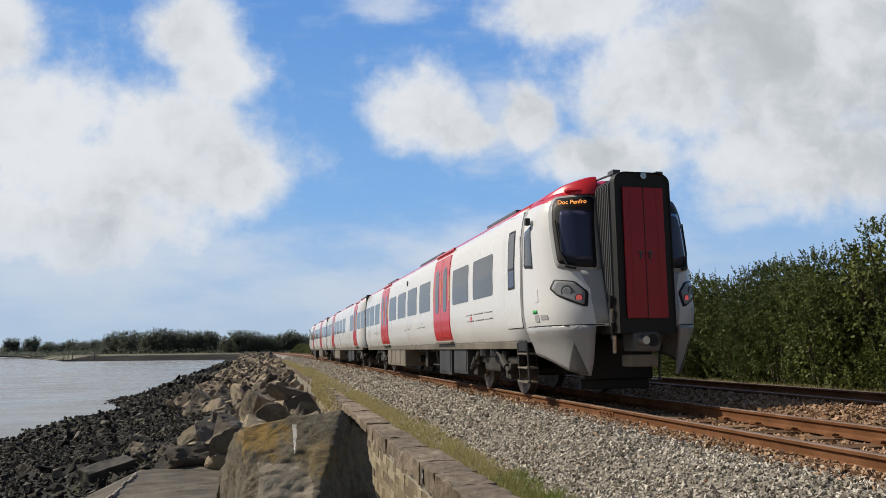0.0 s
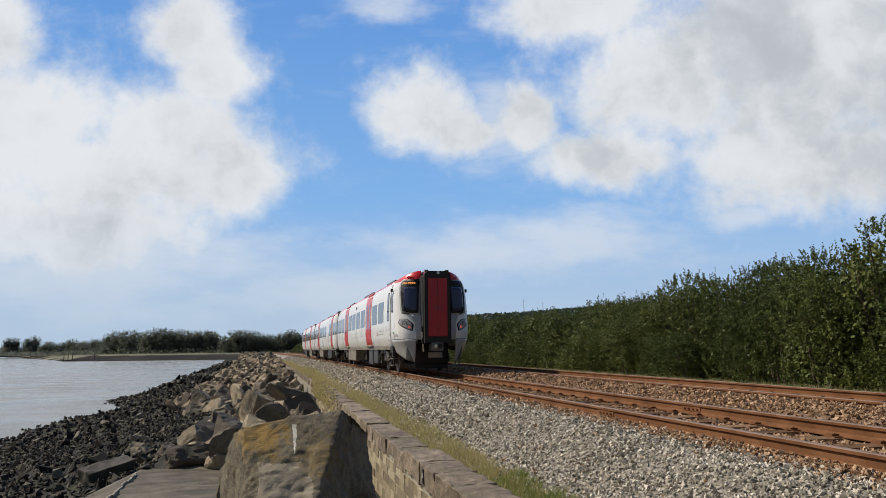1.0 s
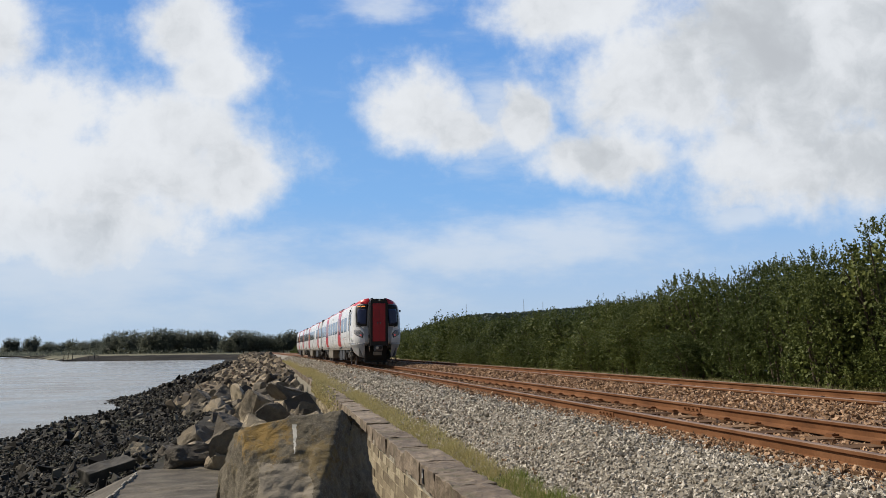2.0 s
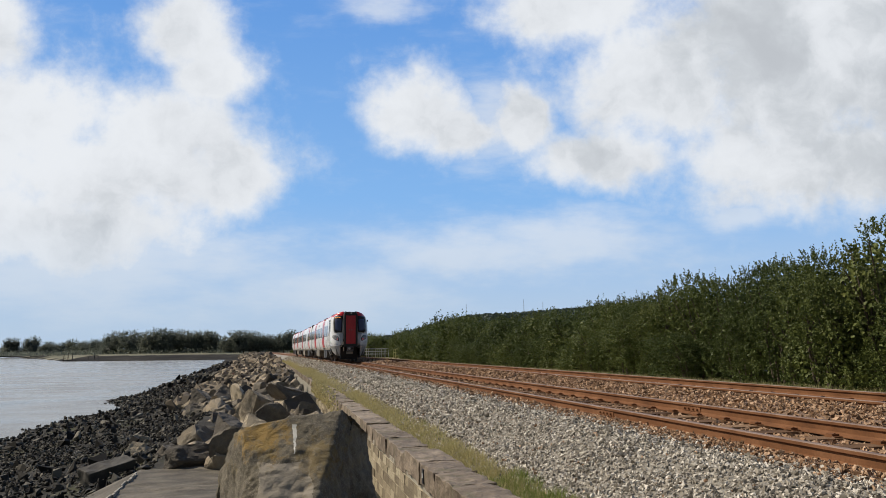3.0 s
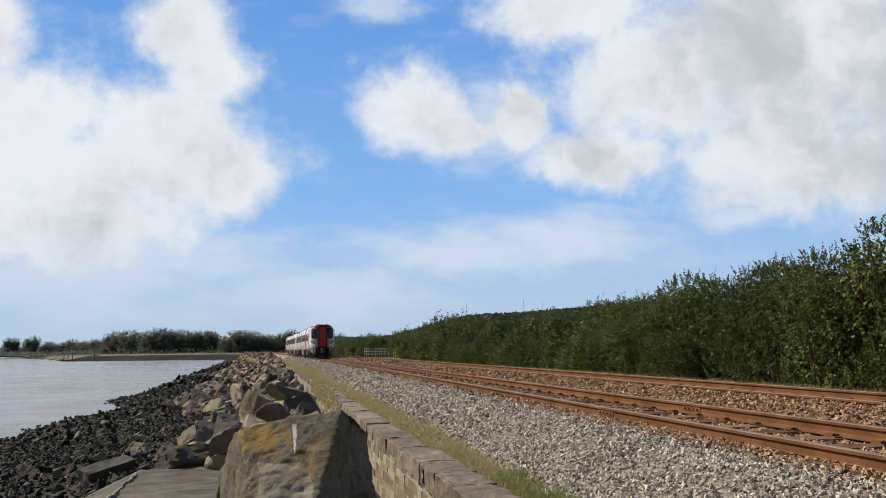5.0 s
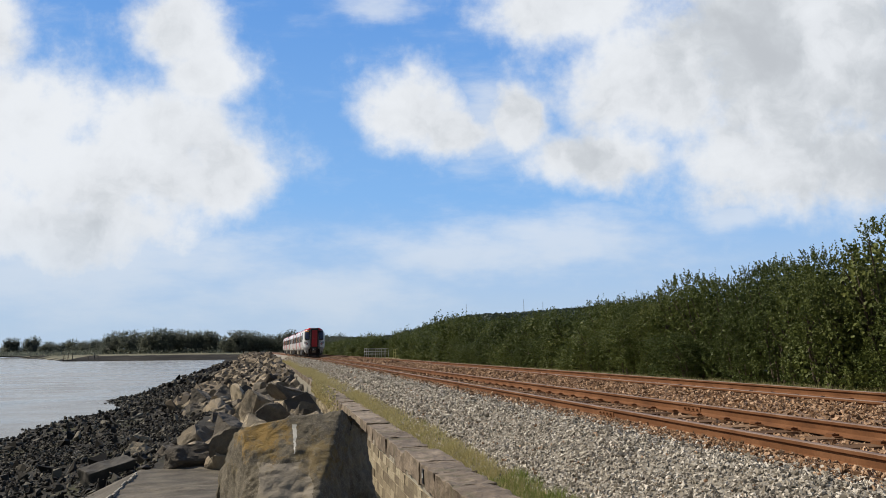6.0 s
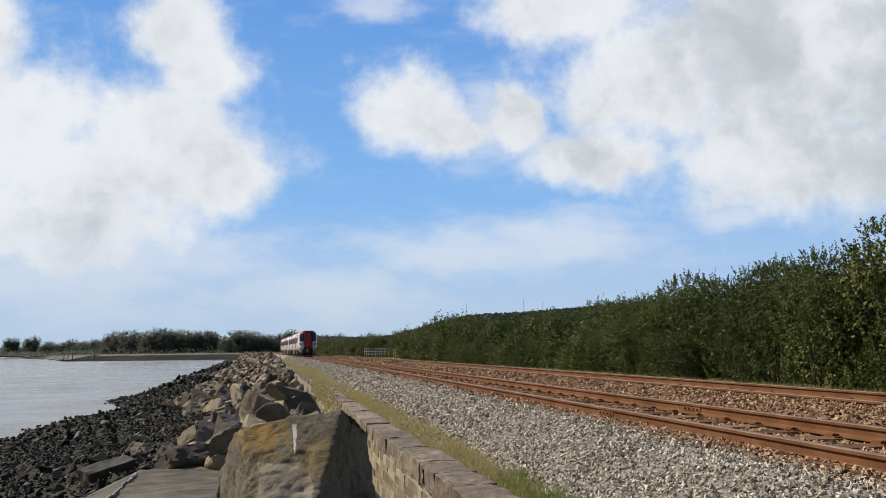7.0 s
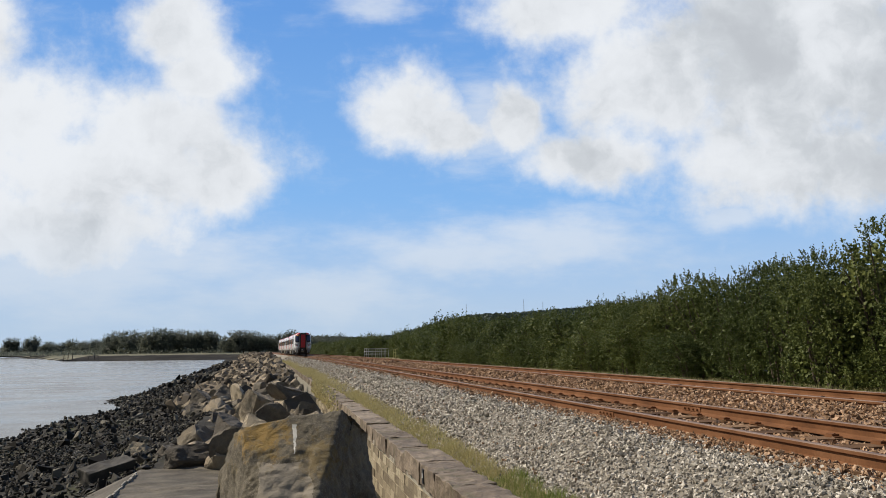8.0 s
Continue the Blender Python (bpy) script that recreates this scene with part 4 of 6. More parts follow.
        part("nose_skirt", shift(patch(on_nose, [(1.0, 1.192), (1.0, 0.72), (0.66, 0.50), (0.372, 0.42), (0.304, 0.66), (0.215, 1.192)], side, 0.008, 0.05, 0.03), OFF), SILVER, root, "silver grey lower nose skirt")
        # this wedge lies flush; its shade is only in the colour
        part("skirt_facet", shift(patch(on_nose, [(0.486, 0.95), (0.655, 0.51), (0.392, 0.435)], side, 0.012, 0.03), OFF), SHADED_FACET, root, "nose skirt wedge, darkened like a facet turned from the light")
        part("skirt_joint", shift(skin(on_nose, 0.15, 0.99, 1.192, 1.204, side, 0.009, 0, 0, 12, 1), OFF), BLACK, root)
        # cab side: door, window, hatch, marks
        part("cab_door_gap", shift(skin(on_side, 1.86, 2.74, 1.19, 3.20, side, 0.004, 0.04, 0.08, 1, 12), OFF), BLACK, root)
        dr = part("cab_door", shift(skin(on_side, 1.875, 2.725, 1.205, 3.185, side, 0.009, 0.04, 0.08, 1, 12), OFF), WHITE, root, "white cab side door", True)
        part("window_frame", shift(skin(on_side, 2.17, 2.55, 1.88, 2.92, side, 0.013, 0.03, 0.04, 1, 6), OFF), BLACK, dr, "black window frame", True)
        part("door_window", shift(skin(on_side, 2.21, 2.51, 2.25, 2.88, side, 0.017, 0.03, 0.04, 1, 6), OFF), GLASS, dr, "", True)
        part("door_window", shift(skin(on_side, 2.21, 2.51, 1.92, 2.22, side, 0.015, 0.03, 0.04, 1, 6), OFF), SCREEN, dr, "", True)
        part("door_rail", rod((side * 1.372, OFF + 1.80, 1.35), (side * 1.365, OFF + 1.80, 2.75), 0.012, 6), CHROME, root)
        part("cab_side_window", shift(patch(on_nose, [(0.93, 2.87), (0.997, 2.80), (0.994, 2.18), (0.886, 2.14)], side, 0.008, 0.08), OFF), GLASS, root, "tapered cab side window")
        part("cab_camera", box(side * 1.36 - 0.04, side * 1.36 + 0.04, OFF + 1.38, OFF + 1.48, 2.88, 3.0, 0.02), BLACK, root)
        part("hatch", shift(skin(on_nose, 0.83, 0.89, 1.58, 1.80, side, 0.006, 0.01, 0.03, 2, 3), OFF), WHITE, root)
        part("sticker", shift(skin(on_nose, 0.86, 0.92, 1.40, 1.46, side, 0.006, 0, 0, 1, 1), OFF), GREEN, root, "small green sticker")
        part("number_bar", shift(skin(on_nose, 0.72, 0.82, 1.30, 1.37, side, 0.006, 0, 0, 3, 1), OFF), MARKS, root)
        part("data_panel", shift(skin(on_nose, 0.845, 0.90, 1.27, 1.38, side, 0.006, 0, 0, 2, 2), OFF), MARKS, root)
        # steps below the cab door
        for yy in (1.95, 2.45):
            part("step_rail", rod((side * 1.24, OFF + yy, 0.95), (side * 1.2, OFF + yy, 0.25), 0.02, 6), CASE, root)
        for z in (0.28, 0.52, 0.76):
            part("step", box(min(side * 1.05, side * 1.25), max(side * 1.05, side * 1.25), OFF + 1.95, OFF + 2.45, z - 0.015, z + 0.015, 0.004), BEIGE, root)
        part("step_recess", box(min(side * 1.0, side * 1.247), max(side * 1.0, side * 1.247), OFF + 2.0, OFF + 2.4, 0.80, 0.98, 0.01), BLACK, root)
    part("display_panel", shift(skin(on_nose, 0.18, 0.45, 3.075, 3.20, -1, 0.013, 0.01, 0.02, 8, 2), OFF), BLACK, root, "destination display")
    # words of the display, laid on the screen's slope
    a, b = on_nose(0.26, 3.14, -1), on_nose(0.46, 3.14, -1)
    t = (a - b).normalized()
    upv = (on_nose(0.32, 3.18, -1) - on_nose(0.32, 3.10, -1)).normalized()
    n = t.cross(upv).normalized()
    upv = n.cross(t)
    c = (on_nose(0.345, 3.14, -1) + Vector((0, OFF, 0))) + n * 0.045
    m = Matrix((t, upv, n)).transposed().to_4x4()
    m.translation = c
    text_mesh("Doc Penfro", 0.098, AMBER, root, m, "amber destination lettering")
    c2 = on_nose(0.3, 3.42, -1) + Vector((0, OFF - 0.04, 0))
    part("visor_label", box(c2.x - 0.09, c2.x + 0.09, c2.y - 0.012, c2.y + 0.01, c2.z - 0.035, c2.z + 0.035, 0.004), BEIGE, root, "small yellow label")


WINDOWS = [(3.55, 5.0), (5.4, 6.85), (9.45, 10.95), (11.4, 12.9), (13.3, 14.8), (15.2, 16.7), (19.3, 20.6), (20.95, 22.25), (22.5, 23.6)]
DOORS = [(7.2, 8.95), (17.05, 18.8)]


def cab_car():
    root = tagged(new("railcar"), "white railcar with red doors and a corridor cab end", "train", "cars of the train")
    part("body", shift(shell([NOSE, 3, 6, 10, 14, 18, 22, LEN - 0.28]), OFF), [WHITE, RED, UNDER], root, "white body shell with red roof")
    cab(root)
    gangway(root)
    coupler(root)
    side_set(root, WINDOWS, DOORS, False)
    underfloor(root)
    roof_gear(root, 0)
    bogie(root, OFF + 4.6)
    bogie(root, OFF + 20.2)
    lettering(root, 3.6, 1.55, [(0.55, 0.8, 0.5), (0.5, 0.7, 0.6)])
    lettering(root, 10.2, 1.45, [(0.5, 0.55)])
    lettering(root, 12.6, 1.45, [(0.4, 0.45)])
    lettering(root, 19.6, 1.5, [(0.5, 0.7)])
    part("emblem", shift(patch(on_side, [(5.24, 1.52), (5.18, 1.55), (5.12, 1.50), (5.17, 1.40), (5.23, 1.43)], -1, 0.003, 0.3), OFF), RED, root, "small red emblem")
    part("speaker_grille", box(-1.335, -1.31, OFF + 13.05, OFF + 13.15, 2.85, 3.0, 0.01), DARKGREY, root)
    part("inter_car_bellows", shift(box(-0.6, 0.6, LEN - 0.3, LEN + 0.0, 1.0, 3.2, 0.03), OFF), BLACK, root)
    part("end_fairing", shift(box(-1.3, 1.3, LEN - 0.275, LEN - 0.05, 1.0, 3.34, 0.05), OFF), BLACK, root)
    return root


def middle_car():
    root = tagged(new("railcar"), "white middle railcar with red doors", "train", "cars of the train")
    part("body", shift(shell([0.28, 4, 8, 12, 16, 20, LEN - 0.28]), OFF), [WHITE, RED, UNDER], root, "white body shell with red roof")
    side_set(root, [(0.5, 1.8), (2.1, 3.4)] + WINDOWS[:2][1:] + WINDOWS[2:], [(3.7, 5.1)] + DOORS[1:], False)
    underfloor(root)
    roof_gear(root, 0)
    bogie(root, OFF + 3.9)
    bogie(root, OFF + 20.2)
    for a, b in ((0.05, 0.275), (LEN - 0.275, LEN - 0.05)):
        part("end_fairing", shift(box(-1.3, 1.3, a, b, 1.0, 3.34, 0.05), OFF), BLACK, root)
    part("inter_car_bellows", shift(box(-0.6, 0.6, 0.0, 0.3, 1.0, 3.2, 0.03), OFF), BLACK, root)
    lettering(root, 7.6, 1.5, [(0.5, 0.6)])
    return root


XC = X1 + GAUGE / 2
railcar_rear = cab_car()
railcar_middle = middle_car()
railcar_lead = copy_thing(railcar_rear, pose(0, 0, 0))


def travelled(t):
    """Where the rear end of the train is, along the line."""
    return 10.23 + 14.85 * t - 0.174 * t * t


def car_pose(t, ahead, turned):
    y = travelled(t) + ahead
    return pose(XC + bend(y), y, 0.0, 0, 0, math.degrees(-heading(y)) + (180 if turned else 0))
# ---- stones ----
def fast_mesh(name, verts, sizes, loops, mat):
    """A mesh from flat arrays: vertex places, corners per face, corner indices."""
    me = bpy.data.meshes.new(name)
    me.vertices.add(len(verts))
    me.vertices.foreach_set("co", np.asarray(verts, dtype=np.float32).ravel())
    me.loops.add(len(loops))
    me.loops.foreach_set("vertex_index", np.asarray(loops, dtype=np.int32))
    sizes = np.asarray(sizes, dtype=np.int32)
    me.polygons.add(len(sizes))
    starts = np.concatenate([[0], np.cumsum(sizes)[:-1]]).astype(np.int32)
    me.polygons.foreach_set("loop_start", starts)
    me.update(calc_edges=True)
    me.validate()
    me.polygons.foreach_set("use_smooth", np.zeros(len(me.polygons), dtype=bool))
    for m in mat if isinstance(mat, (list, tuple)) else [mat]:
        me.materials.append(m)
    return me


def pebble_shapes(count, points, seed):
    """Small angular hulls: vertices and triangles."""
    out = []
    rnd = random.Random(seed)
    for _ in range(count):
        bm = bmesh.new()
        for _ in range(points):
            v = Vector([rnd.gauss(0, 1) for _ in range(3)]).normalized()
            v = Vector((v.x * 0.62, v.y * 0.5, v.z * 0.40)) * rnd.uniform(0.62, 1.18)
            bm.verts.new(v)
        bmesh.ops.convex_hull(bm, input=bm.verts[:])
        loose = [v for v in bm.verts if not v.link_faces]
        bmesh.ops.delete(bm, geom=loose, context="VERTS")
        bm.verts.index_update()
        out.append((np.array([v.co[:] for v in bm.verts]), np.array([[v.index for v in f.verts] for f in bm.faces])))
        bm.free()
    return out


def random_turns(rng, n):
    q = rng.normal(size=(n, 4))
    q /= np.linalg.norm(q, axis=1)[:, None]
    w, x, y, z = q.T
    return np.stack([np.stack([1 - 2 * (y * y + z * z), 2 * (x * y - z * w), 2 * (x * z + y * w)], 1),
                     np.stack([2 * (x * y + z * w), 1 - 2 * (x * x + z * z), 2 * (y * z - x * w)], 1),
                     np.stack([2 * (x * z - y * w), 2 * (y * z + x * w), 1 - 2 * (x * x + y * y)], 1)], 1)


def loose_stones(name, places, sizes, mat, shapes, seed, label, category):
    rng = np.random.default_rng(seed)
    n = len(places)
    kind = rng.integers(0, len(shapes), n)
    turn = random_turns(rng, n)
    allv, allf, base = [], [], 0
    for k, (v, f) in enumerate(shapes):
        ids = np.nonzero(kind == k)[0]
        if not len(ids):
            continue
        w = np.einsum("nij,vj->nvi", turn[ids], v) * sizes[ids][:, None, None] + places[ids][:, None, :]
        allv.append(w.reshape(-1, 3))
        allf.append((f[None] + (base + np.arange(len(ids)) * len(v))[:, None, None]).reshape(-1, 3))
        base += len(ids) * len(v)
    verts, tris = np.concatenate(allv), np.concatenate(allf)
    me = fast_mesh(name, verts, np.full(len(tris), 3), tris.ravel(), mat)
    return tagged(new(name, me), label, category, kind="stuff")


vz = np.vectorize(ground_z)
vbend = np.vectorize(bend)
PEBBLES = pebble_shapes(16, 7, 3)


def strew(rng, u0, u1, y0, y1, per_m2, s0, s1, sunk=0.12):
    n = int((u1 - u0) * (y1 - y0) * per_m2)
    u, y = rng.uniform(u0, u1, n), rng.uniform(y0, y1, n)
    s = rng.uniform(s0, s1, n) * rng.choice([1.0, 1.0, 1.25, 0.8], n)
    x = u + vbend(y)
    z = vz(x, y) + s * rng.uniform(-sunk, 0.32, n)
    return u, np.stack([x, y, z], 1), s


def make_ballast():
    rng = np.random.default_rng(11)
    sets = [strew(rng, 2.45, 4.64, 4.2, 12, 1400, 0.027, 0.052), strew(rng, 2.4, 4.64, 12, 26, 500, 0.042, 0.075), strew(rng, 2.3, 4.64, 26, 60, 130, 0.07, 0.12), strew(rng, 2.2, 4.64, 60, 130, 30, 0.11, 0.18)]
    u = np.concatenate([a[0] for a in sets])
    P = np.concatenate([a[1] for a in sets])
    S = np.concatenate([a[2] for a in sets])
    keep = (np.abs(u - X1) > 0.085) & (rng.uniform(size=len(u)) < np.clip((u - 2.3) / 0.5, 0.06, 1.0))
    u, P, S = u[keep], P[keep], S[keep]
    rusty = rng.uniform(size=len(u)) < np.clip((u - 4.0) / 0.42, 0.02, 0.95)
    loose_stones("ballast", P[~rusty], S[~rusty], BALLAST, PEBBLES, 1, "pale grey crushed stone ballast on the shoulder", "ballast")
    sets = [strew(rng, 4.7, 10.9, 4.2, 20, 400, 0.042, 0.075), strew(rng, 4.7, 10.9, 20, 45, 140, 0.065, 0.105), strew(rng, 4.7, 11.0, 45, 110, 26, 0.11, 0.19)]
    u2 = np.concatenate([a[0] for a in sets])
    P2 = np.concatenate([a[1] for a in sets])
    S2 = np.concatenate([a[2] for a in sets])
    clear = np.ones(len(u2), bool)
    for r in TRACKS:
        clear &= np.abs(u2 - r) > 0.1
    low = (u2 > X1) & (u2 < X1 + GAUGE)
    P2[low, 2] -= 0.006
    # sleepers stay mostly bare between the rails
    for first, start in ((X1, -9.0), (X3, -8.8)):
        inside = (u2 > first - 0.3) & (u2 < first + GAUGE + 0.3)
        gap = np.abs((P2[:, 1] - start + 0.34) % 0.68 - 0.34)
        clear &= ~(inside & (gap < 0.13) & (rng.uniform(size=len(u2)) < 0.93))
    loose_stones("stained_ballast", np.concatenate([P[rusty], P2[clear]]), np.concatenate([S[rusty], S2[clear]]), BALLAST_RUST, PEBBLES, 2, "rust-brown stained ballast between the rails", "ballast")


make_ballast()


def make_cobbles():
    rng = np.random.default_rng(21)
    sets = [strew(rng, -10.6, -2.0, 10, 30, 115, 0.04, 0.14, 0.45), strew(rng, -10.8, -2.2, 30, 70, 28, 0.08, 0.25, 0.45), strew(rng, -12, -2.4, 70, 200, 2.2, 0.3, 0.9, 0.25), strew(rng, -9.0, -2.0, 10, 40, 1.6, 0.22, 0.42, 0.25)]
    P = np.concatenate([a[1] for a in sets])
    S = np.concatenate([a[2] for a in sets])
    dry = vz(P[:, 0], P[:, 1]) > -2.5 + 0.02 * rng.normal(size=len(P))
    P, S = P[dry], S[dry]
    loose_stones("beach_cobbles", P, S, COBBLE, pebble_shapes(10, 8, 8), 4, "dark weed-stained cobbles and rubble on the foreshore", "cobbles")


make_cobbles()


# ---- armour rocks ----
def rock_mesh(name, seed, cuts=11, detail=4, rough=0.05, stretch=(1.0, 0.8, 0.62)):
    """An angular quarried boulder, about 1 m across: a ball cut by planes, with a rough skin."""
    rnd = random.Random(seed)
    bm = bmesh.new()
    bmesh.ops.create_icosphere(bm, subdivisions=detail, radius=0.95)
    planes = []
    for k in range(cuts):
        if k < 6:
            n = Vector((0, 0, 0))
            n[k // 2] = 1 if k % 2 else -1
            n = (n + Vector([rnd.gauss(0, 0.25) for _ in range(3)])).normalized()
            planes.append((n, rnd.uniform(0.36, 0.5)))
        else:
            n = Vector([rnd.gauss(0, 1) for _ in range(3)]).normalized()
            planes.append((n, rnd.uniform(0.42, 0.56)))
    for v in bm.verts:
        c = v.co.copy()
        for _ in range(4):
            for n, d in planes:
                k = c.dot(n) - d
                if k > 0:
                    c -= n * k
        k = noise.fractal(c * 3.0 + Vector((seed * 3.1, 0, 0)), 0.9, 2.1, 4) * rough + noise.noise(c * 14 + Vector((0, seed, 0))) * rough * 0.28
        v.co = Vector((c.x * stretch[0], c.y * stretch[1], c.z * stretch[2])) + v.normal * k
    me = bpy.data.meshes.new(name)
    bm.normal_update()
    bm.to_mesh(me)
    bm.free()
    me.materials.append(ROCK)
    return me


def make_rocks():
    kinds = [rock_mesh("armour_rock", 40 + k, 9 + k % 5, 4, 0.055, ((1.0, 0.85, 0.72), (1.15, 0.75, 0.75), (0.9, 0.9, 0.82))[k % 3]) for k in range(12)]
    label = "rough angular buff-grey armour boulder on the sea defence"
    rnd = random.Random(77)

    def put(x, y, z, s, rx=0, ry=0, rz=0, k=0, flat=1.0):
        ob = new("armour_rock", kinds[k])
        ob.matrix_basis = Matrix.Translation((x, y, z)) @ Euler((rx, ry, rz)).to_matrix().to_4x4() @ Matrix.Diagonal((s, s, s * flat, 1))
        return tagged(ob, label, "boulder", "armour rocks")

    # the heap between wall and beach, thinning out with distance
    y = 12.6
    while y < 36:
        step = 0.48 + y * 0.0085
        left, right = (-1.2 - 0.16 * (y - 12.3) if y < 17 else -1.95 - 0.085 * (y - 17) if y < 34 else -3.4 - 0.022 * (y - 34)), 0.8
        u = left + rnd.uniform(0, 0.6)
        while u < right:
            s = rnd.choice((0.42, 0.5, 0.62, 0.75, 1.0)) * rnd.uniform(0.68, 0.95) * (1 + y * 0.006)
            slope = (u - left) / (right - left)
            base = -1.6 + 0.88 * slope ** 1.1
            if y < 15.5:
                base = -1.05 + 0.3 * slope
            if not (y < 14 and u < -2.5):
                put(u + bend(y), y + rnd.uniform(-0.4, 0.4), base + rnd.uniform(-0.12, 0.14), s, rnd.uniform(-0.9, 0.9), rnd.uniform(-0.9, 0.9), rnd.uniform(0, 6.3), rnd.randrange(12))
            u += s * rnd.uniform(0.6, 0.85)
        y += step
    # named places in front
    put(-1.32, 12.75, -0.78, 0.74, -0.12, 0.06, 0.1, 4, 0.7)
    put(-2.05, 15.6, -1.12, 0.45, 0.5, 0.3, 1.2, 1)
    put(-0.35, 13.4, -0.75, 0.6, 0.2, -0.3, 2.0, 4)
    put(-1.3, 15.0, -0.85, 0.75, -0.35, 0.25, 0.7, 0)
    put(0.72, 17.8, -0.78, 0.7, 0.1, 0.1, 0.3, 2)
    put(0.58, 22.4, -0.52, 1.1, 0.1, 0.12, 0.3, 6, 0.8)
    put(-0.45, 19.6, -0.55, 1.0, 0.5, -0.5, 2.3, 5)
    put(-3.5, 21.5, -1.5, 0.55, 0.1, 0.1, 0.4, 5)
    put(-2.9, 18.2, -1.35, 0.45, 0.1, 0.6, 1.4, 2)
    # the long far bank
    rng = np.random.default_rng(5)
    n = 3800
    yy = 36 + 294 * rng.uniform(size=n) ** 1.5
    uu = rng.uniform(-4.6, 0.9, n)
    zz = -1.75 + 1.15 * ((uu + 4.6) / 5.5) + rng.uniform(-0.15, 0.2, n)
    loose_stones("far_armour_rocks", np.stack([uu + vbend(yy), yy, zz], 1), rng.uniform(0.7, 1.5, n) * np.clip(yy / 90, 0.62, 1.5), ROCK_BANK, pebble_shapes(10, 12, 31), 9, "distant bank of pale armour rocks along the shore", "rocks")


make_rocks()


def make_front_boulder():
    """The big flat-faced block that stands on the slab against the wall."""
    bm = bmesh.new()
    bmesh.ops.create_cube(bm, size=1.0, matrix=Matrix.Translation((0.28, 8.1, -0.3)) @ Matrix.Diagonal((2.2, 2.0, 1.6, 1)))
    bmesh.ops.subdivide_edges(bm, edges=bm.edges[:], cuts=64, use_grid_fill=True)
    cuts = [((-0.13, -0.66, 0.74), (0.2, 7.95, 0.19)), ((0.0, 0.55, 0.84), (0.2, 7.98, 0.2)), ((-0.10, 0.35, 0.93), (-0.05, 7.95, 0.155)), ((0.86, -0.48, 0.17), (0.60, 7.75, 0.17)),
            ((-0.97, -0.2, 0.05), (-0.29, 7.7, -0.1)), ((-0.78, -0.56, 0.28), (-0.16, 7.55, -0.12)), ((0.98, 0.15, 0.1), (1.04, 8.2, -0.2)), ((0.3, -0.94, 0.12), (0.25, 6.98, -0.5)), ((0, 0, -1), (0, 8, -0.94)), ((0.5, 0.3, 0.81), (0.93, 8.15, 0.08))]
    cuts = [(Vector(n).normalized(), Vector(p)) for n, p in cuts]
    for v in bm.verts:
        c = v.co.copy()
        for _ in range(6):
            for n, p in cuts:
                k = (c - p).dot(n)
                if k > 0:
                    c -= n * k
        v.co = c
    bm.normal_update()
    for v in bm.verts:
        k = noise.fractal(v.co * 2.6, 0.9, 2.0, 5) * 0.042 + noise.noise(v.co * 24) * 0.014
        # a flaked, lower patch on the front
        d = v.co - Vector((0.05, 7.5, -0.35))
        flake = max(abs(d.x * 1.0 - 0.1 * d.z) - 0.30, abs(d.z + 0.12) - 0.34) + 0.05 * noise.noise(v.co * 5)
        if flake < 0 and v.normal.y < -0.3:
            k -= 0.014 * min(1.0, -flake / 0.035)
        v.co += v.normal * k
    m, net, p = material("lichen_boulder")
    co = net.add("ShaderNodeTexCoord").outputs["Object"]
    big, mid, fine = net.noise(co, 1.4, 5, 0.6), net.noise(co, 9, 5, 0.6), net.noise(co, 60, 4, 0.65)
    base = net.ramp(net.math("ADD", net.math("MULTIPLY", big, 0.5), net.math("MULTIPLY", mid, 0.5)), [(0.3, (0.055, 0.046, 0.031)), (0.5, (0.12, 0.102, 0.07)), (0.7, (0.225, 0.196, 0.142))])
    speck = net.range(fine, 0.5, 0.68)
    base = net.mix(net.math("MULTIPLY", speck, 0.35), base, (0.36, 0.32, 0.24))
    # ochre lichen towards the top of the face
    d = net.add("ShaderNodeVectorMath", {0: co, 1: (2.6, 1.2, 3.4), 2: (0.12 * 2.6, -7.8 * 1.2, -0.03 * 3.4)}, operation="MULTIPLY_ADD").outputs[0]
    far = net.add("ShaderNodeVectorMath", {0: d}, operation="LENGTH").outputs["Value"]
    lich = net.range(net.math("ADD", net.math("MULTIPLY", far, -0.55), net.math("MULTIPLY", net.noise(co, 7, 6, 0.7), 1.4)), 0.22, 0.55)
    # a paler fresh patch where the face has flaked
    at = net.add("ShaderNodeSeparateXYZ", {0: co})
    jag = net.math("MULTIPLY", net.math("SUBTRACT", net.noise(co, 3.5, 4, 0.6), 0.5), 0.16)
    inside = net.math("MULTIPLY", net.math("LESS_THAN", net.math("ABSOLUTE", net.math("ADD", net.math("SUBTRACT", at.outputs[0], 0.09), jag)), 0.25), net.math("LESS_THAN", net.math("ADD", at.outputs[2], jag), -0.20))
    base = net.mix(net.math("MULTIPLY", inside, 0.8), base, (0.30, 0.262, 0.205))
    d2 = net.add("ShaderNodeVectorMath", {0: co, 1: (3.2, 1.2, 3.0), 2: (-0.42 * 3.2, -7.6 * 1.2, 0.16 * 3.0)}, operation="MULTIPLY_ADD").outputs[0]
    far2 = net.add("ShaderNodeVectorMath", {0: d2}, operation="LENGTH").outputs["Value"]
    lich2 = net.range(net.math("ADD", net.math("MULTIPLY", far2, -0.5), net.math("MULTIPLY", net.noise(co, 11, 6, 0.7), 1.4)), 0.3, 0.6)
    base = net.mix(net.math("MULTIPLY", lich2, 0.55), base, (0.20, 0.135, 0.035))
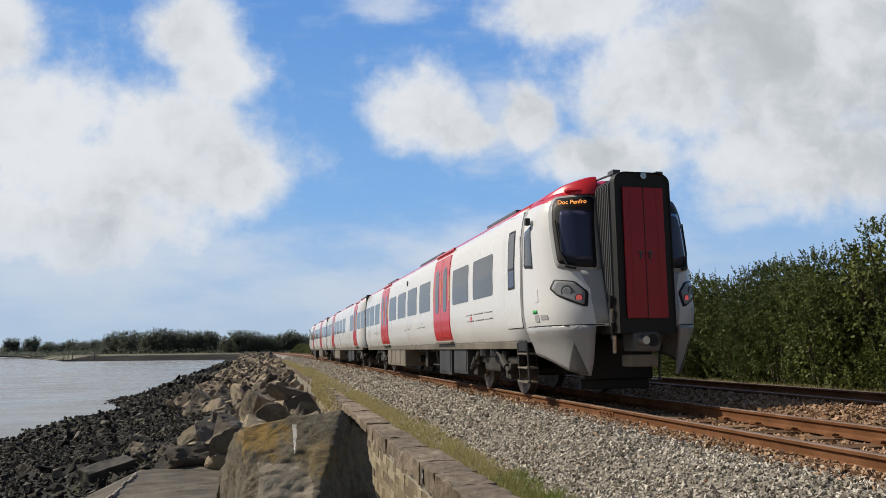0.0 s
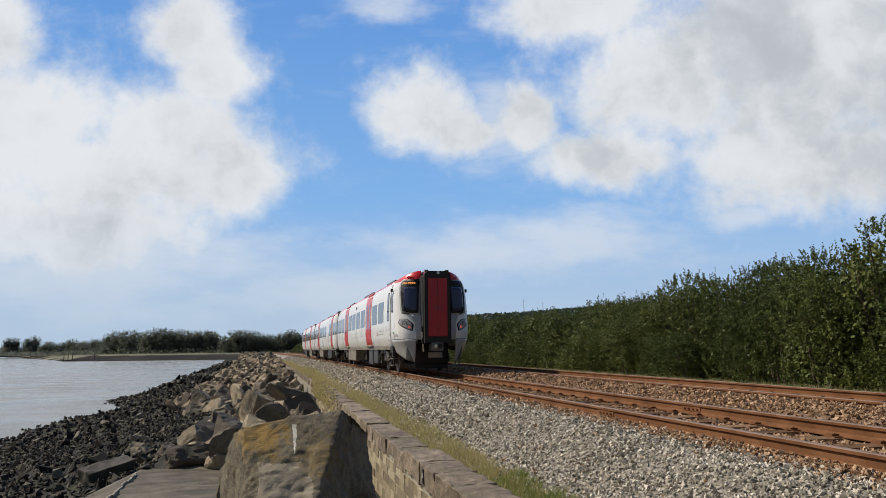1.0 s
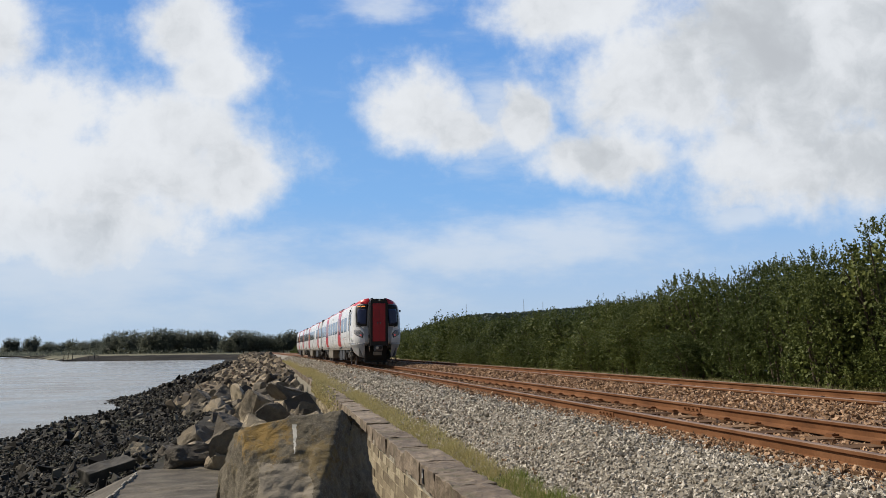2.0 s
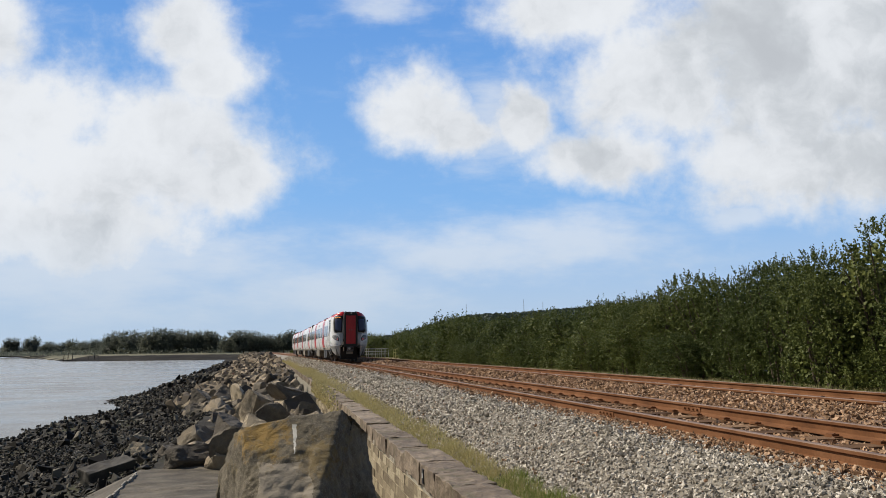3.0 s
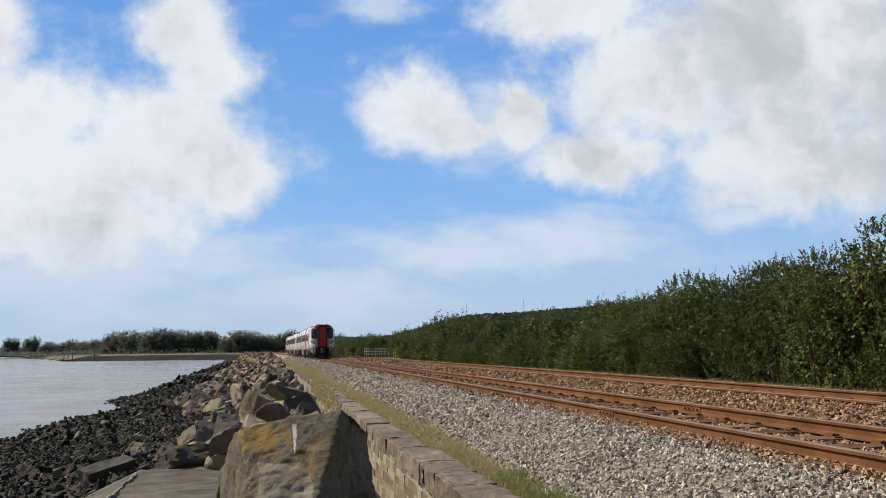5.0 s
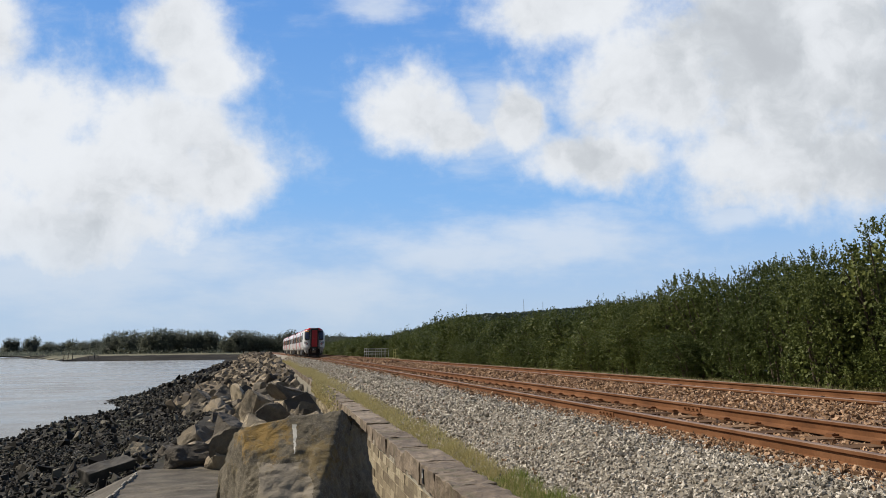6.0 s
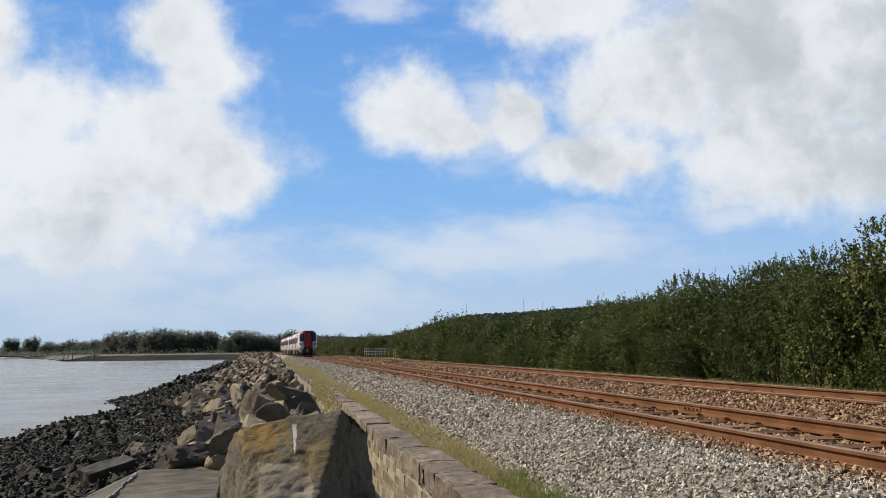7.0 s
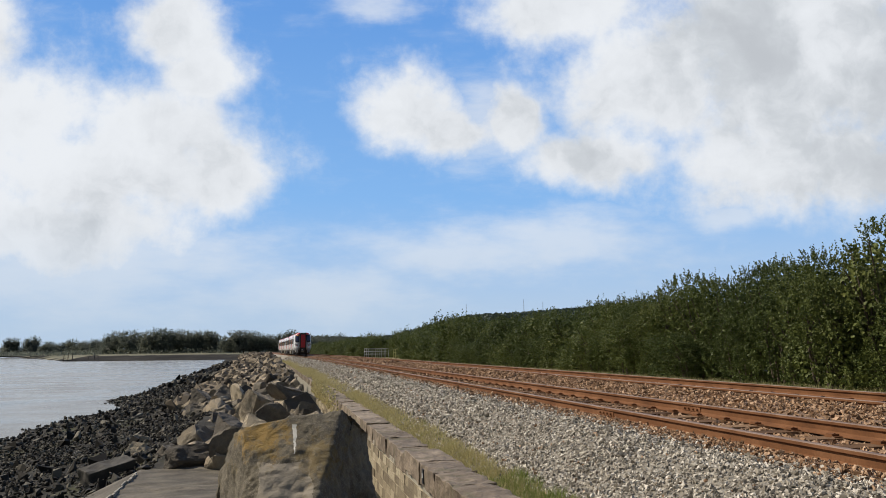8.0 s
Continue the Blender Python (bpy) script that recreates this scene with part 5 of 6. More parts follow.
    base = net.mix(net.math("MULTIPLY", lich, 0.75), base, (0.30, 0.18, 0.03))
    moss = net.range(net.noise(co, 4.5, 6, 0.7), 0.53, 0.68)
    base = net.mix(net.math("MULTIPLY", moss, 0.55), base, (0.16, 0.115, 0.03))
    # white streak of bird lime
    sep = net.add("ShaderNodeSeparateXYZ", {0: co})
    wob = net.math("ADD", sep.outputs[0], net.math("MULTIPLY", net.math("SUBTRACT", net.noise(co, 14, 3), 0.5), 0.05))
    wide = net.range(sep.outputs[2], -0.13, 0.12, 0.007, 0.022)
    streak = net.math("LESS_THAN", net.math("ABSOLUTE", net.math("SUBTRACT", wob, 0.195)), wide)
    streak = net.math("MULTIPLY", streak, net.math("MULTIPLY", net.math("GREATER_THAN", sep.outputs[2], -0.13), net.math("LESS_THAN", sep.outputs[2], 0.12)))
    base = net.mix(streak, base, (0.62, 0.60, 0.54))
    link(net, base, p, "Base Color")
    p.inputs["Roughness"].default_value = 0.9
    h = net.math("ADD", net.math("MULTIPLY", mid, 1.0), net.math("MULTIPLY", fine, 0.4))
    link(net, net.add("ShaderNodeBump", {"Strength": 0.9, "Distance": 0.032, "Height": h}).outputs[0], p, "Normal")
    for f in bm.faces:
        f.smooth = True
    ob = part("boulder", bm, m)
    tagged(ob, "large flat-faced boulder with ochre lichen on a concrete slab", "boulder")
    return ob


front_boulder = make_front_boulder()


def make_slab():
    """Old concrete apron at the wall's foot."""
    rnd = random.Random(9)
    bm = bmesh.new()
    xs = list(np.linspace(-2.0, 1.0, 50))
    ys = list(np.linspace(4.5, 12.6, 150))
    g = []
    for y in ys:
        row = []
        for x in [-2.75, -2.62] + xs:
            lip = 0.05 * noise.noise((y * 1.3, 2.0, 0.0))
            layer = 2.2 * noise.noise((x * 0.35, y * 0.9, 0.0)) + 1.2 * noise.noise((x * 1.4, y * 3.2, 7.0))
            z = -0.93 + 0.022 * math.floor(layer * 2) / 2 + 0.012 * noise.noise((x * 1.2, y * 7.0, 1.0))
            if x < -2.1:
                z = -1.28 if x < -2.7 else -1.22
            row.append(bm.verts.new((x + lip, y + 0.12 * noise.noise((x, 5.0, y)), z)))
        g.append(row)
    for a, b in zip(g, g[1:]):
        for i in range(len(a) - 1):
            f = bm.faces.new((a[i], a[i + 1], b[i + 1], b[i]))
            f.smooth = True
    ext = bmesh.ops.extrude_face_region(bm, geom=bm.faces[:])
    for v in [e for e in ext["geom"] if isinstance(e, bmesh.types.BMVert)]:
        v.co.z -= 0.45
    bmesh.ops.recalc_face_normals(bm, faces=bm.faces[:])
    tagged(part("concrete_apron", bm, CONCRETE), "worn concrete apron at the foot of the sea wall", "apron", kind="structure")
    bm = bmesh.new()
    for k in range(26):
        y = 8.6 + k * 0.14
        x = -1.99 + 0.03 * noise.noise((y * 3, 0, 0))
        add_box(bm, x - 0.012, x + 0.016, y - 0.075, y + 0.075, -0.95, -0.905 + rnd.uniform(-0.01, 0.01), 0.008)
    tagged(part("apron_edging", bm, MORTAR), "pale crumbling mortar edge of the apron", "edging", kind="structure")
    # a squared block lying on the beach
    bm = box(-0.55, 0.55, -0.28, 0.28, -0.2, 0.2, 0.03)
    bmesh.ops.subdivide_edges(bm, edges=bm.edges[:], cuts=4, use_grid_fill=True)
    for v in bm.verts:
        v.co += Vector((noise.noise(v.co * 4), noise.noise(v.co * 4 + Vector((9, 0, 0))), noise.noise(v.co * 4 + Vector((0, 9, 0))))) * 0.05
    ob = part("stone_block", bm, surface("dark_block_stone", [(0.0, (0.03, 0.027, 0.022)), (0.5, (0.06, 0.054, 0.043)), (1.0, (0.11, 0.10, 0.08))], 3, 30, 0.9, 0.6, 0.03))
    ob.matrix_basis = pose(-3.0, 15.2, -1.33, 8, -10, 38) @ Matrix.Diagonal((0.8, 0.8, 0.8, 1))
    tagged(ob, "dark squared stone block lying on the beach", "stone block")


make_slab()
# ---- plants ----
def quads(name, centres, normals, ups, widths, lengths, mat):
    """Many small leaves: one bent quad each, given by centre, axes and size."""
    side = np.cross(ups, normals)
    side /= np.linalg.norm(side, axis=1)[:, None] + 1e-9
    a = centres - ups * lengths[:, None] * 0.5
    b = centres + side * widths[:, None] * 0.5
    c = centres + ups * lengths[:, None] * 0.5
    d = centres - side * widths[:, None] * 0.5
    b = b + normals * widths[:, None] * 0.12
    d = d + normals * widths[:, None] * 0.12
    n = len(centres)
    v = np.stack([a, b, c, d], 1).reshape(-1, 3)
    return fast_mesh(name, v, np.full(n, 4), np.arange(4 * n), mat)


def unit(rng, n, up=0.0):
    v = rng.normal(size=(n, 3))
    v[:, 2] += up
    return v / np.linalg.norm(v, axis=1)[:, None]


def crown_mesh(name, seed, w, d, h, sprays, per, leaf, mat, spiky=1.0, base=0.0, low=True):
    """A lumpy dark core set with leafy sprays that grow outwards and up; half-width w, half-depth d, height h."""
    rng = np.random.default_rng(seed)
    lumps = [(rng.uniform(-0.7, 0.7) * w, rng.uniform(-0.6, 0.6) * d, rng.uniform(0.25, 0.78) * h, rng.uniform(0.22, 0.46)) for _ in range(20)] + [(0, 0, h * 0.5, 0.74), (0.1 * w, 0, h * 0.68, 0.48)]
    if low:
        lumps += [(w * x, -d * 0.3, h * 0.2, 0.55) for x in (-0.55, 0.0, 0.55)]
    centre = np.array([l[:3] for l in lumps])
    radius = np.array([(w * l[3], d * l[3], h * l[3] * 0.56) for l in lumps])
    pick = rng.choice(len(lumps), sprays * 3, p=(radius[:, 0] ** 1.6) / (radius[:, 0] ** 1.6).sum())
    v = unit(rng, sprays * 3, 0.15)
    at = centre[pick] + v * radius[pick]
    # keep the sprays that stand free of the other lumps
    depth = np.min(np.linalg.norm((at[:, None] - centre[None]) / radius[None], axis=2), axis=1)
    keep = np.nonzero((depth > 0.93) & (at[:, 2] > base + 0.05))[0][:sprays]
    at, v = at[keep], v[keep]
    top = at[:, 2].max()
    grow = v * 0.8 + np.array([0, 0, 0.85]) + rng.normal(size=v.shape) * 0.35
    grow /= np.linalg.norm(grow, axis=1)[:, None]
    high = np.clip(v[:, 2], 0, 1) * spiky
    length = leaf * rng.uniform(2.0, 4.4, len(at)) * (1 + high * rng.uniform(0.0, 0.8, len(at)))
    n = len(at) * per
    t = rng.uniform(0, 1, n) ** 0.85
    G = np.repeat(grow, per, 0)
    fat = leaf * 0.75 * (1.1 - 0.85 * t)[:, None] * np.repeat(1 - 0.35 * high / max(spiky, 0.1), per)[:, None]
    C = np.repeat(at, per, 0) + G * (t * np.repeat(length, per))[:, None] + rng.normal(size=(n, 3)) * fat
    N = np.repeat(v, per, 0) * 0.7 + rng.normal(size=(n, 3)) * 0.55 + np.array([0, 0, 0.5])
    N /= np.linalg.norm(N, axis=1)[:, None]
    U = G * 0.6 + rng.normal(size=(n, 3)) * 0.7
    U /= np.linalg.norm(U, axis=1)[:, None]
    L, W = rng.uniform(0.7, 1.35, n) * leaf * (1.15 - 0.4 * t), rng.uniform(0.5, 0.8, n) * leaf
    C[:, 2] = np.maximum(C[:, 2], base + 0.03)
    # the core: coarse leaves packed under the sprays
    k = 110
    cv = unit(rng, k * len(lumps))
    cp = np.repeat(np.arange(len(lumps)), k)
    cc = centre[cp] + cv * radius[cp] * rng.uniform(0.55, 0.8, (len(cp), 1))
    size = leaf * rng.uniform(1.3, 2.0, len(cp))
    cc[:, 2] = np.maximum(cc[:, 2], base + 0.1)
    C, N, U = np.concatenate([C, cc]), np.concatenate([N, cv]), np.concatenate([U, unit(rng, len(cp))])
    L, W = np.concatenate([L, size]), np.concatenate([W, size * 0.9])
    C[:, 2] *= 0.96 * h / top
    return quads(name, C, N, U, W, L, mat)


def stems_mesh(name, seed, w, d, h, n=7):
    rnd = random.Random(seed)
    bm = bmesh.new()
    for k in range(n):
        a = Vector((rnd.uniform(-0.3, 0.3) * w, rnd.uniform(-0.3, 0.3) * d, -0.15))
        b = Vector((a.x * 1.6, a.y * 1.4, h * rnd.uniform(0.35, 0.5)))
        add_rod(bm, a, b, 0.05, 6, 0.035)
        for _ in range(2):
            c = b + Vector((rnd.uniform(-0.5, 0.5) * w, rnd.uniform(-0.4, 0.4) * d, h * rnd.uniform(0.2, 0.4)))
            add_rod(bm, b, c, 0.033, 5, 0.012)
    me = bpy.data.meshes.new(name)
    bm.to_mesh(me)
    bm.free()
    me.materials.append(BARK)
    return me


def hedge_height(y):
    table = [(0, 4.4), (15, 4.6), (18, 4.55), (20, 4.8), (22.3, 4.75), (23.0, 3.85), (25, 4.1), (27, 4.45), (31, 4.4), (34, 4.15), (39, 3.95), (53, 4.05), (66, 4.1), (74, 4.0), (79, 4.55), (92, 4.95), (101, 4.6), (110, 3.9), (130, 4.1), (145, 3.8), (173, 3.6), (300, 3.6)]
    for (a, ha), (b, hb) in zip(table, table[1:]):
        if a <= y <= b:
            return (ha + (hb - ha) * (y - a) / (b - a)) * (1 + 0.05 * noise.noise((y * 0.22, 0.7, 0.0))) * (0.98 if y < 16.5 else 1.15 if y < 22.6 else 1.02 if y < 33 else 0.97 if y < 60 else 1.0)
    return 4.4


def make_hedge():
    full = [crown_mesh("crown", 200 + k, 1.75, 1.55, 4.2, 640, 20, 0.078, LEAF, 1.3) for k in range(6)]
    middle = [crown_mesh("crown", 220 + k, 1.75, 1.55, 4.2, 380, 14, 0.11, LEAF, 1.2) for k in range(4)]
    light = [crown_mesh("crown", 230 + k, 1.8, 1.6, 4.2, 210, 10, 0.17, LEAF, 1.2) for k in range(4)]
    stems = [stems_mesh("trunk", 250 + k, 1.6, 1.4, 4.2) for k in range(3)]
    rnd = random.Random(12)

    def bush(u, y, h, wide, near):
        root = tagged(new("hedge_bush"), "dense dark green deciduous hedge bush beside the far track", "hedge", "bushes of the hedge")
        root.matrix_basis = Matrix.Translation((u + bend(y), y, -0.5)) @ Matrix.Rotation(rnd.uniform(-0.5, 0.5) + rnd.choice((0.0, math.pi)), 4, "Z") @ Matrix.Diagonal((wide, wide, h / 4.5, 1))
        for nm, me in (("crown", rnd.choice((light, middle, full)[near])), ("trunk", rnd.choice(stems))):
            ob = new(nm, me)
            ob.parent = root

    y = 6.0
    while y < 62:
        bush(16.6 + rnd.uniform(-0.5, 0.4), y, hedge_height(y) * rnd.uniform(0.76, 1.06), rnd.uniform(0.75, 1.05), 2 if y < 34 else 1)
        y += rnd.uniform(1.5, 2.1)
    y = 7.0
    while y < 62:
        bush(15.3 + rnd.uniform(-0.35, 0.35), y, hedge_height(y) * rnd.uniform(0.42, 0.72), rnd.uniform(0.65, 0.9), 2 if y < 34 else 1)
        y += rnd.uniform(1.8, 2.5)
    y = 8.0
    while y < 62:
        bush(19.0 + rnd.uniform(-0.4, 0.4), y, hedge_height(y - 3) * rnd.uniform(0.78, 1.06), rnd.uniform(0.85, 1.15), 2 if y < 27 else 1)
        y += rnd.uniform(2.4, 3.0)
    y = 62
    while y < 300:
        back = 3.0 if 74 < y < 118 else 0.0
        bush(17.0 + back + rnd.uniform(-0.7, 0.7), y, hedge_height(y) * rnd.uniform(0.76, 1.06) * (1 + back * 0.02), rnd.uniform(0.8, 1.2), 0)
        if y < 72 or y > 118:
            bush(15.6 + rnd.uniform(-0.5, 0.5), y + 1, hedge_height(y) * rnd.uniform(0.45, 0.75), rnd.uniform(0.7, 1.0), 0)
        elif not 96 < y < 116:
            bush(17.6 + rnd.uniform(-0.3, 0.3), y + 1, hedge_height(y) * rnd.uniform(0.4, 0.65), rnd.uniform(0.7, 0.9), 0)
        y += rnd.uniform(1.9, 2.6) + (y - 62) * 0.010


make_hedge()


def make_trees():
    """The woods beyond the bay, each tree with trunk and crown."""
    crowns = [crown_mesh("crown", 300 + k, 5.6, 5.0, 10.5, 300, 8, 0.55, HAZY_LEAF, 0.3, 1.5, k % 2 == 0) for k in range(6)]
    trunks = []
    for k in range(3):
        bm = bmesh.new()
        add_rod(bm, (0, 0, -1), (0.2, 0, 6), 0.4, 8, 0.2)
        for a in range(4):
            add_rod(bm, (0.15, 0, 3.5 + a * 0.5), (2.2 * math.cos(a * 1.7 + k), 2.2 * math.sin(a * 1.7 + k), 7 + a * 0.6), 0.16, 6, 0.05)
        me = bpy.data.meshes.new("trunk")
        bm.to_mesh(me)
        bm.free()
        me.materials.append(BARK)
        trunks.append(me)
    rnd = random.Random(31)
    # rows: sideways place, distance, height of the top
    skyline = [(-215, 640, 9), (-200, 640, 14), (-186, 640, 15), (-172, 640, 11), (-158, 620, 10), (-146, 600, 12), (-133, 580, 10), (-122, 560, 11), (-112, 560, 12), (-97, 480, 11), (-89, 460, 13.5), (-80, 450, 14), (-73, 450, 11),
               (-66, 430, 13), (-60, 430, 14.5), (-55, 430, 12.5), (-50, 430, 13.5), (-44, 430, 12), (-39, 430, 13.0), (-34.5, 430, 12.5), (-22, 415, 12.5), (-17, 415, 12.5), (-12, 415, 12), (-7, 415, 10.5), (-2, 415, 10),
               (4, 415, 12), (8, 420, 12.8), (12, 420, 10.5), (17, 430, 11), (23, 440, 10), (30, 460, 11), (38, 480, 12), (-29, 460, 8), (-27, 440, 7)]
    more = [(rnd.uniform(-220, 40), 0, 0) for _ in range(46)]
    for x, y, h in skyline + [(x, 440 + max(0, -x - 60) * 1.4 + rnd.uniform(10, 40), rnd.uniform(6, 9)) for x, _, _ in more]:
        root = tagged(new("tree"), "distant leafy deciduous tree on the far shore", "tree", "trees beyond the bay")
        k = h / 11.8
        root.matrix_basis = Matrix.Translation((x, y, -0.6)) @ Matrix.Rotation(rnd.uniform(0, 6.3), 4, "Z") @ Matrix.Diagonal((k * rnd.uniform(0.8, 1.2), k * 1.2, k, 1))
        for nm, me in (("crown", rnd.choice(crowns)), ("trunk", rnd.choice(trunks))):
            ob = new(nm, me)
            ob.parent = root
    # scrub along the edge of the flats
    rng = np.random.default_rng(44)
    n = 5200
    x = rng.uniform(-240, 45, n)
    y = 425 + np.maximum(0, -x - 60) * 1.35 + rng.uniform(-18, 20, n)
    z = np.abs(rng.normal(size=n)) * 1.4 + 0.2 * rng.uniform(size=n)
    me = quads("scrub", np.stack([x, y, z - 0.6], 1), unit(rng, n, 0.5), unit(rng, n, 0.5), rng.uniform(0.6, 1.3, n), rng.uniform(0.6, 1.4, n), HAZY_LEAF)
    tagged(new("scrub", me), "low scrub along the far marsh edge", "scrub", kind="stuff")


make_trees()


def make_hills():
    """The wooded ridge behind the hedge."""
    ridge = [(-700, 2), (-200, 4), (0, 10), (52, 15), (107, 13.5), (132, 14), (150, 16), (190, 25), (211, 31), (251, 41.5), (284, 45), (317, 46), (436, 54), (471, 59), (700, 66), (1100, 55), (1800, 40), (2600, 20)]
    def top(x):
        for (a, ha), (b, hb) in zip(ridge, ridge[1:]):
            if a <= x <= b:
                return ha + (hb - ha) * (x - a) / (b - a)
        return 4.0
    xs = np.concatenate([np.arange(-700, 0, 25.0), np.arange(0, 560, 3.0), np.arange(560, 2600, 30.0)])
    vs = np.linspace(0, 1, 22)
    verts, faces = [], []
    for v in vs:
        for x in xs:
            y = 850 + v * 330
            z = top(x) * math.sin(min(1.0, v / 0.46) * math.pi / 2) if v < 0.46 else top(x)
            z += 3.2 * noise.noise((x * 0.09, y * 0.05, 0)) + 1.8 * noise.noise((x * 0.31, y * 0.2, 2.0))
            verts.append((x, y, z - 2))
    n = len(xs)
    for j in range(len(vs) - 1):
        for i in range(n - 1):
            k = j * n + i
            faces.append((k, k + 1, k + n + 1, k + n))
    # haze over the slope is put into this lighter base colour
    m = surface("hazy_far_woodland", [(0.0, (0.045, 0.06, 0.045)), (0.5, (0.085, 0.105, 0.08)), (1.0, (0.15, 0.17, 0.13))], 0.02, 0.25, 1.0, 0.8, 3.0, spec=0.1)
    tagged(mesh_object("hill", verts, faces, m), "low wooded hill in the distance", "hill", kind="structure")
    rng = np.random.default_rng(8)
    k = 9000
    x = rng.uniform(20, 560, k)
    v = rng.uniform(0.05, 0.6, k)
    tops = np.array([top(a) for a in x])
    z = np.where(v < 0.46, tops * np.sin(np.minimum(1, v / 0.46) * np.pi / 2), tops) + rng.uniform(-2.5, 3.0, k)
    me = quads("woodland", np.stack([x, 850 + v * 330, z], 1), unit(rng, k, 0.6), unit(rng, k, 0.6), rng.uniform(3, 6, k), rng.uniform(3, 6.5, k), HAZY_HILL_LEAF)
    tagged(new("hill_woodland", me), "tree canopy over the distant hill", "woodland", kind="stuff")
    steel = material_plain("mast_steel", (0.30, 0.31, 0.33), 0.6, 0.3)
    for x, y, z0, z1 in ((257, 1005, 42, 62), (341, 1005, 50, 68.5), (375, 1020, 50, 66)):
        root = tagged(new("mast"), "thin grey lattice mast on the hill", "mast", "hilltop masts")
        root.location = (x, y, z0)
        h = z1 - z0
        for sx in (-1, 1):
            part("leg", rod((sx * 0.55, 0, -2), (sx * 0.18, 0, h), 0.16, 5, 0.1), steel, root)
        for i in range(6):
            zz = h * (i + 0.5) / 6.5
            part("brace", rod((-0.5, 0, zz), (0.5, 0, zz + 1.2), 0.07, 4), steel, root)


make_hills()


def blades(name, P, heights, widths, lean, mat, seed, label):
    """Grass: one tapering, bent blade of two quads each."""
    rng = np.random.default_rng(seed)
    n = len(P)
    a = rng.uniform(0, 2 * np.pi, n)
    side = np.stack([np.cos(a), np.sin(a), np.zeros(n)], 1) * widths[:, None] * 0.5
    b = rng.uniform(0, 2 * np.pi, n)
    out = np.stack([np.cos(b), np.sin(b), np.zeros(n)], 1) * (heights * rng.uniform(0.1, lean, n))[:, None]
    up = np.stack([np.zeros(n), np.zeros(n), heights], 1)
    v = np.stack([P - side, P + side, P + side * 0.75 + up * 0.55 + out * 0.35, P - side * 0.75 + up * 0.55 + out * 0.35, P + up + out], 1).reshape(-1, 3)
    base = np.arange(n)[:, None] * 5
    loops = np.concatenate([base + np.array([0, 1, 2, 3]), base + np.array([3, 2, 4])], 1).ravel()
    sizes = np.tile([4, 3], n)
    return tagged(new(name, fast_mesh(name, v, sizes, loops, mat)), label, "grass", kind="stuff")


def tufts(rng, u0, u1, y0, y1, count, per, spread):
    u, y = rng.uniform(u0, u1, count), rng.uniform(y0, y1, count)
    u, y = np.repeat(u, per), np.repeat(y, per)
    u = u + rng.normal(size=len(u)) * spread
    y = y + rng.normal(size=len(y)) * spread
    x = u + vbend(y)
    z = np.maximum(vz(x, y), np.where((u > WL) & (u < WR), np.where((y > 31) | (u > WR - 0.14), WT - 0.02, -9.0), -9.0))
    ok = ~((u > WL - 0.1) & (u < WR - 0.12 * rng.uniform(size=len(u))) & (y < 31))
    return np.stack([x, y, z - 0.01], 1)[ok]


def make_grass():
    rng = np.random.default_rng(66)
    P = np.concatenate([tufts(rng, 2.26, 2.72, 4.0, 12, 540, 26, 0.04), tufts(rng, 2.26, 2.78, 12, 26, 640, 24, 0.06), tufts(rng, 2.15, 2.8, 24, 60, 600, 16, 0.09), tufts(rng, 1.7, 2.8, 40, 110, 700, 12, 0.14)])
    blades("dry_grass", P, rng.uniform(0.03, 0.15, len(P)) * np.where(P[:, 1] > 30, 1.3, 1.0), rng.uniform(0.004, 0.008, len(P)) * np.clip(P[:, 1] / 12, 1, 6), 0.8, GRASS, 1, "dry yellow grass along the wall and ballast edge")
    P = np.concatenate([tufts(rng, 2.28, 2.75, 4.0, 8.5, 340, 26, 0.035), tufts(rng, 2.3, 2.75, 8.5, 22, 25, 20, 0.05)])
    blades("green_grass_verge", P, rng.uniform(0.04, 0.16, len(P)), rng.uniform(0.004, 0.008, len(P)), 0.8, GREEN_GRASS, 2, "fresh green grass at the foot of the ballast")
    P = np.concatenate([tufts(rng, 11.2, 15.0, 8, 40, 1500, 14, 0.12), tufts(rng, 11.2, 14.6, 40, 95, 1100, 9, 0.25)])
    blades("lineside_grass", P, rng.uniform(0.06, 0.28, len(P)), rng.uniform(0.01, 0.022, len(P)) * np.clip(P[:, 1] / 30, 1, 4), 0.8, LINESIDE, 3, "tall dull green-brown grass between the far rails and the hedge")
    # weeds and moss on the water face of the wall
    n = 2600
    y = rng.uniform(20, 34, n)
    z = rng.uniform(-1.0, -0.28, n)
    x = WL - 0.02 + vbend(y) + rng.uniform(-0.10, 0.03, n)
    k = rng.uniform(size=n) < np.clip((y - 20) / 8, 0, 1)
    me = quads("wall_weeds", np.stack([x, y, z], 1)[k], unit(rng, n, 0.3)[k], unit(rng, n, 0.3)[k], rng.uniform(0.03, 0.07, n)[k], rng.uniform(0.04, 0.1, n)[k], GRASS)
    tagged(new("wall_weeds", me), "yellow-green weeds growing on the sea wall", "weeds", kind="stuff")


make_grass()
